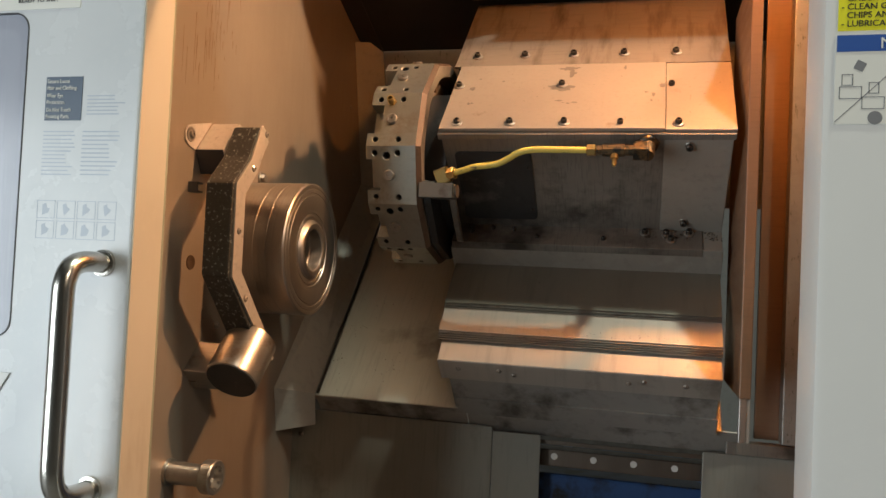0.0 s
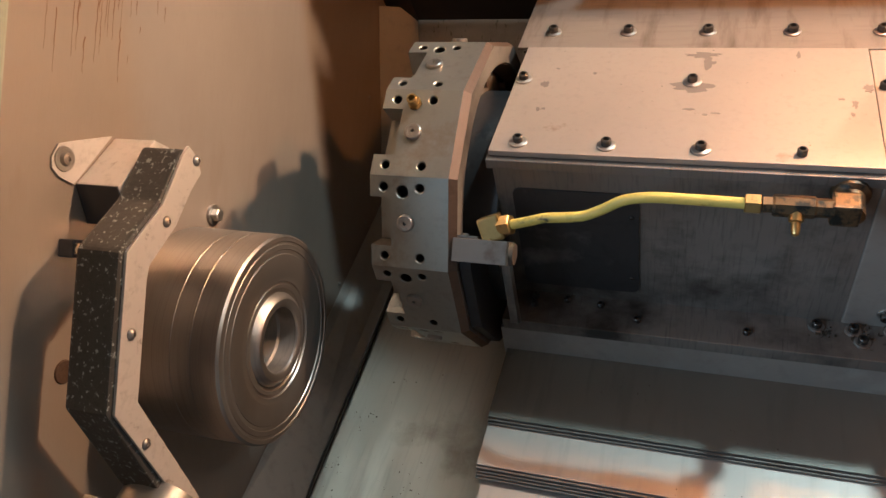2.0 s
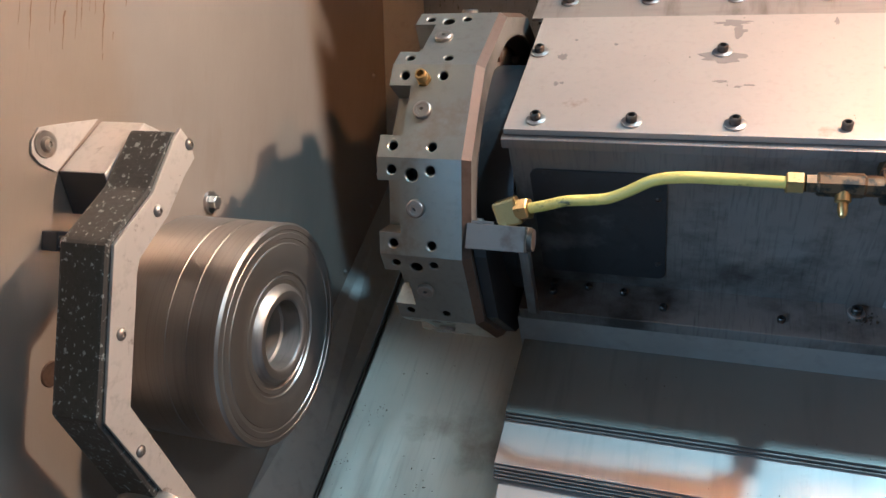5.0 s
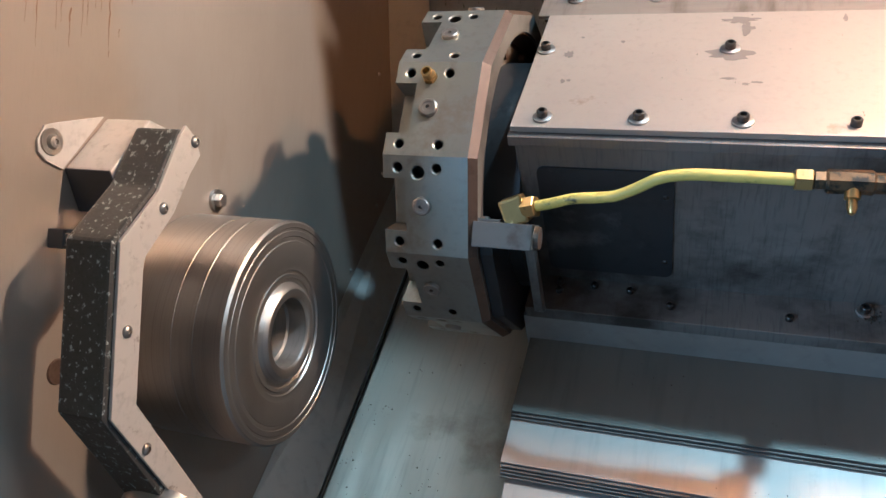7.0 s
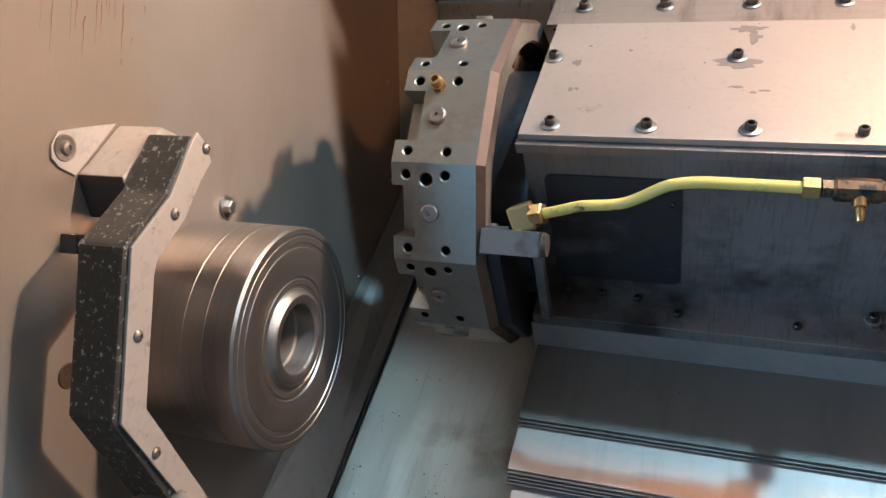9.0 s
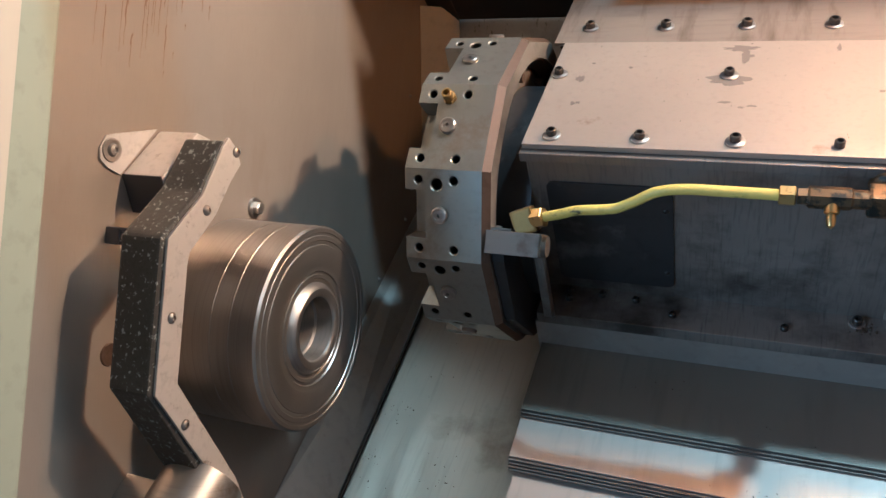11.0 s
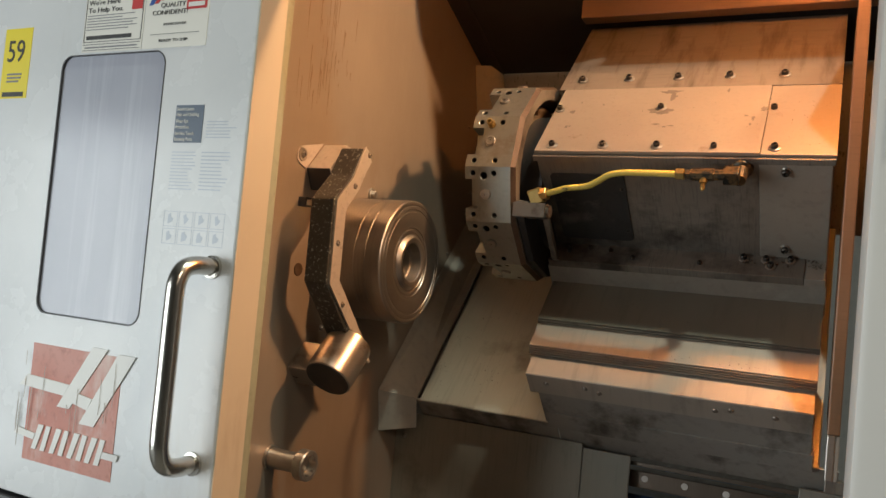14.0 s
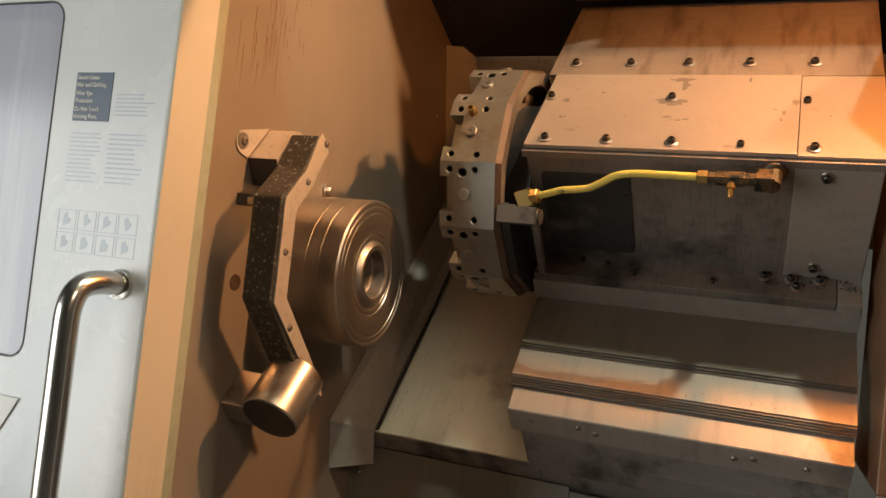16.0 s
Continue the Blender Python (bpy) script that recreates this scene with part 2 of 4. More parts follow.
def prism(outline, a, b, axis="x", bevel=0.0, bm=None):
    """An outline in the two other axes (in the order y z, x z or x y), drawn out from a to b along the axis."""
    bm = bm or bmesh.new()
    put = {"x": lambda p, q, r: (r, p, q), "y": lambda p, q, r: (p, r, q), "z": lambda p, q, r: (p, q, r)}[axis]
    low = [bm.verts.new(put(p, q, a)) for p, q in outline]
    top = [bm.verts.new(put(p, q, b)) for p, q in outline]
    n = len(outline)
    faces = [bm.faces.new(low[::-1]), bm.faces.new(top)]
    for i in range(n):
        faces.append(bm.faces.new((low[i], low[(i + 1) % n], top[(i + 1) % n], top[i])))
    bmesh.ops.recalc_face_normals(bm, faces=faces)
    if bevel:
        edges = {e for f in faces for e in f.edges}
        bmesh.ops.bevel(bm, geom=list(edges), offset=bevel, segments=2, affect="EDGES", profile=0.6)
    return bm


def spun(profile, centre, axis="x", sides=48, bm=None):
    """A turned body: profile of (along, radius) about an axis through centre. A radius of 0 closes it."""
    bm = bm or bmesh.new()
    rings = []
    for along, r in profile:
        ring = []
        for k in range(sides if r > 1e-6 else 1):
            w = 2 * math.pi * k / sides
            c, s = r * math.cos(w), r * math.sin(w)
            p = {"x": (along, c, s), "y": (s, along, c), "z": (c, s, along)}[axis]
            ring.append(bm.verts.new(Vector(p) + Vector(centre)))
        rings.append(ring)
    faces = []
    for a, b in zip(rings, rings[1:]):
        for k in range(sides):
            q = (k + 1) % sides
            if len(a) == 1 and len(b) == 1:
                continue
            if len(a) == 1:
                faces.append(bm.faces.new((a[0], b[q], b[k])))
            elif len(b) == 1:
                faces.append(bm.faces.new((a[k], a[q], b[0])))
            else:
                faces.append(bm.faces.new((a[k], a[q], b[q], b[k])))
    bmesh.ops.recalc_face_normals(bm, faces=faces)
    return bm


def tube(points, radius, sides=14, bm=None):
    """A round bar swept along points, smoothed between them."""
    bm = bm or bmesh.new()
    pts = [Vector(p) for p in points]
    fine = []
    for i in range(len(pts) - 1):
        p0, p1, p2, p3 = pts[max(i - 1, 0)], pts[i], pts[i + 1], pts[min(i + 2, len(pts) - 1)]
        for k in range(6):
            t = k / 6
            fine.append(0.5 * ((2 * p1) + (p2 - p0) * t + (2 * p0 - 5 * p1 + 4 * p2 - p3) * t * t + (3 * p1 - p0 - 3 * p2 + p3) * t ** 3))
    fine.append(pts[-1])
    up = Vector((0, 0, 1)) if abs((fine[1] - fine[0]).normalized().z) < 0.9 else Vector((1, 0, 0))
    rings = []
    for i, p in enumerate(fine):
        way = (fine[min(i + 1, len(fine) - 1)] - fine[max(i - 1, 0)]).normalized()
        side = up.cross(way).normalized()
        up = way.cross(side).normalized()
        rings.append([bm.verts.new(p + radius * (math.cos(2 * math.pi * k / sides) * side + math.sin(2 * math.pi * k / sides) * up)) for k in range(sides)])
    faces = [bm.faces.new(rings[0][::-1]), bm.faces.new(rings[-1])]
    for a, b in zip(rings, rings[1:]):
        for k in range(sides):
            faces.append(bm.faces.new((a[k], a[(k + 1) % sides], b[(k + 1) % sides], b[k])))
    bmesh.ops.recalc_face_normals(bm, faces=faces)
    return bm


def cut(bm, cutters):
    """The bmesh less another one."""
    made = []
    for b in (bm, cutters):
        me = bpy.data.meshes.new("cut")
        b.to_mesh(me)
        b.free()
        made.append(new("cut", me))
    mod = made[0].modifiers.new("cut", "BOOLEAN")
    mod.operation, mod.solver, mod.object = "DIFFERENCE", "EXACT", made[1]
    mod.use_self = True
    dg = bpy.context.evaluated_depsgraph_get()
    dg.update()
    out = bmesh.new()
    out.from_mesh(made[0].evaluated_get(dg).data)
    for ob in made:
        me = ob.data
        bpy.data.objects.remove(ob)
        bpy.data.meshes.remove(me)
    return out


def letters(name, text, size, at, parent, material, facing=FLAT, align="LEFT", wide=1.0):
    """Writing on a front face, standing 0.4 mm proud; at is its lower left corner."""
    cu = bpy.data.curves.new(name, "FONT")
    cu.body, cu.size, cu.extrude, cu.align_x = text, size, 0.0003, align
    cu.resolution_u = 3
    tmp = bpy.data.objects.new(name, cu)
    scene.collection.objects.link(tmp)
    dg = bpy.context.evaluated_depsgraph_get()
    dg.update()
    bm = bmesh.new()
    bm.from_mesh(bpy.data.meshes.new_from_object(tmp.evaluated_get(dg)))
    bpy.data.objects.remove(tmp)
    bmesh.ops.transform(bm, matrix=Matrix.Translation(at) @ pose(0, 0, 0, 90, 0, 0) @ Matrix.Diagonal((wide, 1, 1, 1)), verts=bm.verts)
    return part(name, bm, material, parent)


def cap_screw(at, out, r=0.0058, h=0.007, washer=0.0095, label="black socket head cap screw on a washer", material=None):
    """Socket head screw standing out of a face along out."""
    z = Vector(out).normalized()
    m = Matrix.Translation(at) @ z.to_track_quat("Z", "Y").to_matrix().to_4x4()
    ob = thing("cap_screw", at, label, "screw", "socket head screws")
    if washer:
        part("washer", spun([(0, 0), (0, washer), (0.0018, washer), (0.0024, washer * 0.9), (0.0024, 0)], (0, 0, 0), "z", 20), M_WASHER, ob, m=m, smooth=True)
    b = 0.0022 if washer else 0
    part("head", spun([(b, 0), (b, r), (b + h - 0.001, r), (b + h, r - 0.001), (b + h, r * 0.58), (b + h * 0.45, r * 0.55), (b + h * 0.45, 0)], (0, 0, 0), "z", 18), material or M_BOLT, ob, m=m, smooth=True)
    return ob


def button_screw(at, out, r=0.006, h=0.0035, material=None, label="domed button head screw"):
    z = Vector(out).normalized()
    m = Matrix.Translation(at) @ z.to_track_quat("Z", "Y").to_matrix().to_4x4()
    ob = thing("button_screw", at, label, "screw", "button head screws")
    prof = [(0, 0), (0, r), (h * 0.4, r * 0.95), (h * 0.8, r * 0.7), (h, r * 0.42), (h * 0.45, r * 0.34), (h * 0.45, 0)]
    part("head", spun(prof, (0, 0, 0), "z", 18), material or M_WASHER, ob, m=m, smooth=True)
    return ob


def slant(x, u, n):
    return SLANT @ Vector((x, u, n))


UP_N, UP_U = SLANT @ Vector((0, 0, 1)), SLANT @ Vector((0, 1, 0))

# ---- the machine's enclosure ----
FX = -0.43          # front plane of door and cabinet (y)
single("wall_left", prism([(-0.35, 0.55), (0.66, 0.55), (0.66, 1.6), (0.40, 2.05), (-0.35, 2.2)], -0.012, 0.0, "x"), M_WALL,
       "stained grey sheet metal bulkhead behind the chuck", "wall", kind="structure")
rnd = random.Random(7)
wl = bpy.data.objects["wall_left"]
for k in range(46):
    y, z = rnd.gauss(-0.165, 0.034), rnd.uniform(1.49, 1.66)
    h, w = rnd.choice((0.008, 0.014, 0.03, 0.055, 0.08)) * rnd.uniform(0.7, 1.2), rnd.uniform(0.0005, 0.0015)
    n = 10
    wob = [rnd.uniform(-0.0006, 0.0006) for i in range(n + 1)]
    side = [(y + wob[i] + w * rnd.uniform(0.15, 1.0) * (i + 1) / n, z + h * i / n) for i in range(n + 1)]
    back = [(y + wob[i] - w * rnd.uniform(0.15, 1.0) * (i + 1) / n, z + h * i / n) for i in range(n, -1, -1)]
    part("rust_streak", prism(side + back, 0.0, 0.0002, "x"), M_STREAK, wl)
# chamfer trim in the far corner: upright upper length, slanting lower length, end cap
bm = bmesh.new()
def quad_slab(bm, pts, thick):
    a = [Vector(p) for p in pts]
    nrm = (a[1] - a[0]).cross(a[2] - a[0]).normalized() * thick
    lo, hi = [bm.verts.new(p) for p in a], [bm.verts.new(p - nrm) for p in a]
    fs = [bm.faces.new(lo), bm.faces.new(hi[::-1])] + [bm.faces.new((lo[i], hi[i], hi[(i + 1) % 4], lo[(i + 1) % 4])) for i in range(4)]
    bmesh.ops.recalc_face_normals(bm, faces=fs)
    return bm
quad_slab(bm, [(0.001, 0.515, 1.440), (0.046, 0.603, 1.432), (0.046, 0.492, 1.775), (0.001, 0.430, 1.76)], 0.003)
single("corner_trim", bm, M_TRIM, "beige metal trim strip closing the rear corner", "trim", kind="structure")
bm = bmesh.new()
quad_slab(bm, [(0.001, 0.107, 1.003), (0.057, 0.170, 0.988), (0.046, 0.600, 1.432), (0.001, 0.515, 1.440)], 0.003)
single("slanting_trim", bm, M_TRIM, "beige metal trim strip running down the slanted tray", "trim", kind="structure")
bm = bmesh.new()
quad_slab(bm, [(0.001, 0.107, 1.003), (0.001, 0.123, 0.919), (0.057, 0.180, 0.927), (0.057, 0.169, 0.989)], 0.002)
single("trim_end_cap", bm, M_TRIM, "folded metal end cap of the slanting trim", "trim", kind="structure")
single("trim_bead", tube([(0.0605, 0.174, 0.9900), (0.055, 0.38, 1.2), (0.049, 0.600, 1.435)], 0.0028, 8), M_BOLT, "dark sealing bead along the tray edge", "trim", kind="structure", smooth=True)
single("slanted_tray", box((0.05, 0.818, 0.563), (0.806, 1.46, 0.575), 0.0015), M_SHEET,
       "brushed steel slanted chip tray under the turret", "tray", SLANT, kind="structure")
single("tray_lip", box((0.057, 0.8165, 0.516), (0.357, 0.8205, 0.5735), 0.001), M_APRON, "folded steel front lip of the chip tray", "tray", SLANT, kind="structure")
single("tray_lip_right", box((0.3585, 0.818, 0.512), (0.835, 0.8215, 0.5735), 0.001), M_APRON, "stained steel front lip below the saddle", "tray", SLANT, kind="structure")
bm = bmesh.new()
quad_slab(bm, [(0.0, 0.613, 1.41), (1.05, 0.613, 1.41), (1.05, 0.49, 1.80), (0.0, 0.49, 1.80)], 0.004)
single("wall_back", bm, M_BACK, "grey sheet metal rear wall speckled with dark spots", "wall", kind="structure")
# hood over the work space
def hood_z(y):
    return 1.757 + (0.50 - y) * 0.408
def hood_sheet(outline, drop=0.0):
    """A sloping sheet of the hood over an outline in x and y."""
    bm = bmesh.new()
    hi = [bm.verts.new((x, y, hood_z(y) - drop)) for x, y in outline]
    lo = [bm.verts.new((x, y, hood_z(y) - drop + 0.004)) for x, y in outline]
    n = len(outline)
    fs = [bm.faces.new(hi), bm.faces.new(lo[::-1])] + [bm.faces.new((hi[i], lo[i], lo[(i + 1) % n], hi[(i + 1) % n])) for i in range(n)]
    bmesh.ops.recalc_face_normals(bm, faces=fs)
    return bm
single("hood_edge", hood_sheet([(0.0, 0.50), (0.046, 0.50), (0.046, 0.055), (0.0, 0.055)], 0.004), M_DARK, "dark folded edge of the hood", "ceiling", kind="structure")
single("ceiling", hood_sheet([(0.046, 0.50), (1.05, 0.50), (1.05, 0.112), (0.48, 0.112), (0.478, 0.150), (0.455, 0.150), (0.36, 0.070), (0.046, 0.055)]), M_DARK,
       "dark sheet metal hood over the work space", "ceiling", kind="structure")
single("hood_beam", box((0.30, 0.285, 1.806), (1.04, 0.325, 1.85), 0.003), M_BROWN, "brown sheet metal beam under the hood", "beam", kind="structure")
# lower front sheets with the open slot over the guide rail
# these sheets carry their dimness in the material
single("lower_sheet", box((-0.02, 0.199, 0.45), (0.404, 0.203, 0.952), 0.001), M_LOWER, "steel sheet below the tray, toned down for shade", "panel", kind="structure")
single("lower_sheet_narrow", box((0.4055, 0.199, 0.45), (0.495, 0.203, 0.944), 0.001), M_LOWER, "narrow steel sheet beside the rail slot, toned down for shade", "panel", kind="structure")
single("lower_sheet_right", box((0.778, 0.197, 0.45), (1.05, 0.203, 0.943), 0.0015), M_LOWER, "stained steel sheet beside the rail slot", "panel", kind="structure")
single("sill_strip", box((0.815, 0.190, 0.944), (1.05, 0.215, 0.966), 0.002), M_CAST, "dark steel strip above the lower sheet", "trim", kind="structure")
single("wall_right", box((0.866, 0.235, 0.967), (1.052, 0.245, 1.95), 0.001), M_BROWN, "brown-stained sheet metal panel beside the saddle", "wall", kind="structure")
single("wall_right_end", box((1.05, -0.42, 0.45), (1.062, 0.62, 1.77)), M_BACK, "grey sheet metal end wall of the enclosure", "wall", kind="structure")
single("side_post", box((0.8120, 0.0, 1.0655), (0.829, 0.234, 1.72), 0.002), M_BROWN, "brown folded edge of the side panel", "trim", kind="structure")
up = thing("stop_plate", (0.82, 0.006, 1.0), "small upright steel stop plate below the side panel", "plate")
part("plate", box((0.8125, 0.0, 1.000), (0.8235, 0.012, 1.0655), 0.0015), M_STEEL, up)
part("foot", box((0.8235, 0.002, 1.000), (0.8290, 0.012, 1.0650), 0.001), M_CAST2, up)

rail = thing("guide_rail", (0.64, 0.24, 0.86), "oily linear guide rail with white bolt plugs", "rail")
part("rail", box((0.43, 0.225, 0.884), (0.83, 0.262, 0.915), 0.002), M_RAIL, rail)
part("upper_way", box((0.43, 0.215, 0.926), (0.83, 0.262, 0.9335), 0.001), M_RAIL, rail)
for k in range(5):
    x = 0.5185 + 0.0717 * k
    part("bolt_plug", spun([(0, 0), (0, 0.0062), (-0.0014, 0.006), (-0.0014, 0)], (x, 0.2252, 0.9025), "y", 20), M_PLUG, rail, "white plastic plug", smooth=True)
bed = single("machine_bed", box((0.40, 0.235, 0.50), (0.86, 0.50, 0.868), 0.006), M_BLUECAST, "blue painted machine bed casting behind the slot", "machine bed")

# ---- front cabinet ----
single("seal_strip", box((-0.02, -0.352, 0.45), (0.030, -0.311, 2.15), 0.003), M_SEAL, "greenish grey rubber seal of the door jamb", "seal", kind="structure")
cab = thing("machine_cabinet", (1.2, FX, 0.0), "off-white painted machine cabinet beside the door opening", "cabinet")
part("front_panel", prism([(0.8275, -0.36), (0.8275, FX + 0.012), (0.831, FX + 0.003), (0.840, FX), (1.60, FX), (1.60, -0.36)], 0.35, 2.15, "z"), M_POST, cab, smooth=True)
part("header_panel", box((-1.0, -0.384, 1.76), (0.8265, -0.345, 2.2), 0.004), M_POST, cab)
part("sill_panel", box((-1.0, FX + 0.05, 0.30), (0.83, -0.36, 0.62), 0.004), M_POST, cab)
part("left_panel", box((-1.0, FX + 0.045, 0.3), (-0.62, -0.36, 2.15), 0.004), M_POST, cab)

# sliding door with its window, handle, stickers and print
door = thing("sliding_door", (-0.25, FX, 0.62), "white painted sliding machine door pushed open, with a fogged window", "door")
WL, WR, WB, WT = -0.3295, -0.1060, 1.128, 1.536
bm = box((-0.66, FX, 0.842), (0.0605, -0.388, 1.98), 0.003)
def rounded(l, r, b, t, rad, k=6):
    out = []
    for cx, cz, a0 in ((r - rad, t - rad, 0), (l + rad, t - rad, 90), (l + rad, b + rad, 180), (r - rad, b + rad, 270)):
        for i in range(k + 1):
            a = radians(a0 + 90 * i / k)
            out.append((cx + rad * math.cos(a), cz + rad * math.sin(a)))
    return out
bm = cut(bm, prism(rounded(WL, WR, WB, WT, 0.022), FX - 0.02, -0.37, "y"))
part("door_panel", bm, M_DOOR, door)
part("door_edge", box((0.0605, FX + 0.0012, 0.842), (0.0625, -0.3720, 1.98), 0.0006), M_EDGE, door, "beige edge of the door")
ring = cut(prism(rounded(WL - 0.001, WR + 0.001, WB - 0.001, WT + 0.001, 0.022), FX - 0.001, FX + 0.012, "y"),
           prism(rounded(WL + 0.0010, WR - 0.0002, WB + 0.0010, WT - 0.0006, 0.0212), FX - 0.02, FX + 0.03, "y"))
win = part("window", prism(rounded(WL + 0.0005, WR - 0.0005, WB + 0.0005, WT - 0.0005, 0.0215), FX + 0.0025, FX + 0.0085, "y"), M_WINDOW, door, "fogged polycarbonate window")
part("gasket", ring, M_GASKET, win, "black rubber gasket")
hd = part("handle", tube([(0.0245, FX + 0.002, 1.2253), (0.0235, FX - 0.030, 1.2262), (0.0220, FX - 0.050, 1.2200), (0.0215, FX - 0.060, 1.2020), (0.0215, FX - 0.062, 1.17),
                          (0.0215, FX - 0.062, 1.09), (0.0215, FX - 0.062, 1.01), (0.0215, FX - 0.060, 0.979), (0.0220, FX - 0.050, 0.961), (0.0235, FX - 0.030, 0.954), (0.0245, FX + 0.002, 0.9545)], 0.0125, 20),
          M_CHROME, door, "polished tubular grab handle", smooth=True)
for z in (1.2253, 0.9545):
    part("handle_flange", spun([(FX, 0.0), (FX, 0.0165), (FX - 0.004, 0.0160), (FX - 0.005, 0.012)], (0.0245, 0, z), "y", 24), M_CHROME, hd, smooth=True)
PY = FX - 0.0004
DOOR_SHIFT = Vector((0.012, -0.010, 0))
def patch(name, l, r, b, t, mat, label="", parent=None, lift=0.0):
    return part(name, box((l, PY - 0.0004 - lift, b), (r, PY + 0.0008 - lift, t)), mat, parent or door, label)
def row_of_bars(l, r, b, t, rows, mat, parent, rnd, thick=0.5, lift=0.0006):
    step = (t - b) / rows
    for i in range(rows):
        e = r - (r - l) * rnd.uniform(0, 0.35)
        patch("text_bar", l, e, t - step * (i + thick), t - step * i, mat, "", parent, lift)
rnd = random.Random(4)
sb = patch("warning_print", -0.0735, -0.0205, 1.399, 1.4535, M_NAVY, "faded navy safety notice with white words")
for i, line in enumerate(("Secure Loose", "Hair and Clothing.", "Wear Eye", "Protection.", "Do Not Touch", "Rotating Parts.")):
    letters("notice_words", line, 0.0072, (-0.0715, PY - 0.0008, 1.4455 - 0.0083 * i - 0.0012 * (i // 2)), sb, M_WHITEINK, wide=0.82)
row_of_bars(-0.0740, -0.0260, 1.328, 1.386, 12, M_FADED, door, rnd, 0.3, -0.0006)
row_of_bars(-0.0170, 0.0380, 1.328, 1.386, 11, M_FADED, door, rnd, 0.3, -0.0006)
row_of_bars(-0.0130, 0.0430, 1.403, 1.430, 6, M_FADED, door, rnd, 0.3, -0.0006)
ic = door
for r_ in range(2):
    for c_ in range(4):
        l, b = -0.0765 + 0.0292 * c_, 1.2525 + 0.0250 * (1 - r_)
        for a0, a1, b0, b1 in ((0, .0265, 0, .0008), (0, .0265, .0215, .0223), (0, .0008, 0, .0223), (.0257, .0265, 0, .0223)):
            patch("icon_frame", l + a0, l + a1, b + b0, b + b1, M_FADED, "", ic, -0.0006)
        part("icon", prism([(l + .007 + rnd.uniform(0, .004), b + .004), (l + .016, b + .005 + rnd.uniform(0, .004)), (l + .019, b + .012), (l + .014, b + .013 + rnd.uniform(0, .004)), (l + .013, b + .019), (l + .008, b + .017)],
                           PY + 0.0002, PY + 0.001, "y"), M_FADED, ic)
# inspection stickers above the window
s1 = patch("service_sticker", -0.2890, -0.1590, 1.5400, 1.6325, M_PAPER, "white service sticker with red corner print")
letters("sticker_words", "We're Here", 0.0112, (-0.2815, PY - 0.0008, 1.6150), s1, M_INK, wide=1.25)
letters("sticker_words", "To Help You.", 0.0112, (-0.2815, PY - 0.0008, 1.6030), s1, M_INK, wide=1.25)
patch("red_mark", -0.1860, -0.1640, 1.6030, 1.6270, M_REDINK, "red printed square", s1, 0.0006)
row_of_bars(-0.2820, -0.1650, 1.5720, 1.5985, 6, M_GREYINK, s1, rnd, 0.25)
patch("number_bar", -0.2800, -0.1820, 1.5600, 1.5660, M_INK, "", s1, 0.0006)
for a0, a1, b0, b1 in ((-.286, -.162, 1.5560, 1.5567), (-.286, -.162, 1.6293, 1.6300), (-.286, -.2853, 1.5560, 1.6300), (-.1627, -.162, 1.5560, 1.6300), (-.286, -.162, 1.5430, 1.5436), (-.286, -.162, 1.5520, 1.5526)):
    patch("border", a0, a1, b0, b1, M_INK, "", s1, 0.0006)
patch("text_bar", -0.2820, -0.1680, 1.5465, 1.5485, M_GREYINK, "", s1, 0.0006)
s2 = patch("quality_sticker", -0.1570, -0.0310, 1.5400, 1.6325, M_PAPER, "white inspection sticker with red and blue stripes")
letters("sticker_words", "QUALITY", 0.0100, (-0.1010, PY - 0.0008, 1.6010), s2, M_INK, align="CENTER", wide=1.2)
letters("sticker_words", "CONFIDENT!", 0.0100, (-0.1060, PY - 0.0008, 1.5900), s2, M_INK, align="CENTER", wide=1.2)
patch("name_bar", -0.1150, -0.0850, 1.6125, 1.6185, M_INK, "", s2, 0.0006)
patch("red_mark", -0.0740, -0.0350, 1.5950, 1.6290, M_REDINK, "red printed square", s2, 0.0006)
patch("mark_bar", -0.0700, -0.0390, 1.5985, 1.6050, M_WHITEINK, "", s2, 0.0012)
for l in (-0.0655, -0.0535):
    part("mark_stroke", prism([(l, 1.6085), (l + 0.0045, 1.6085), (l + 0.0120, 1.6270), (l + 0.0075, 1.6270)], PY - 0.0022, PY - 0.0012, "y"), M_WHITEINK, s2)
part("blue_stripe", prism([(-0.150, 1.606), (-0.142, 1.606), (-0.124, 1.6295), (-0.136, 1.6295)], PY - 0.0012, PY - 0.0004, "y"), M_BLUE, s2)
part("red_stripe", prism([(-0.139, 1.608), (-0.132, 1.608), (-0.112, 1.6295), (-0.120, 1.6295)], PY - 0.0012, PY - 0.0004, "y"), M_REDINK, s2)
part("red_stripe", prism([(-0.126, 1.612), (-0.121, 1.612), (-0.106, 1.6295), (-0.112, 1.6295)], PY - 0.0012, PY - 0.0004, "y"), M_REDINK, s2)
letters("sticker_words", "INSPECTED BY:", 0.0052, (-0.0940, PY - 0.0008, 1.5735), s2, M_INK, align="CENTER", wide=1.3)
patch("rule", -0.142, -0.046, 1.5605, 1.5610, M_INK, "", s2, 0.0006)
letters("sticker_words", "READY TO SHIP.", 0.0060, (-0.0940, PY - 0.0008, 1.5490), s2, M_INK, align="CENTER", wide=1.35)
s3 = patch("yellow_tag", -0.4790, -0.4110, 1.4710, 1.5890, M_YELLOW, "yellow inventory tag with a handwritten number")
letters("tag_number", "59", 0.052, (-0.4700, PY - 0.0008, 1.5330), s3, M_INK, wide=0.88)
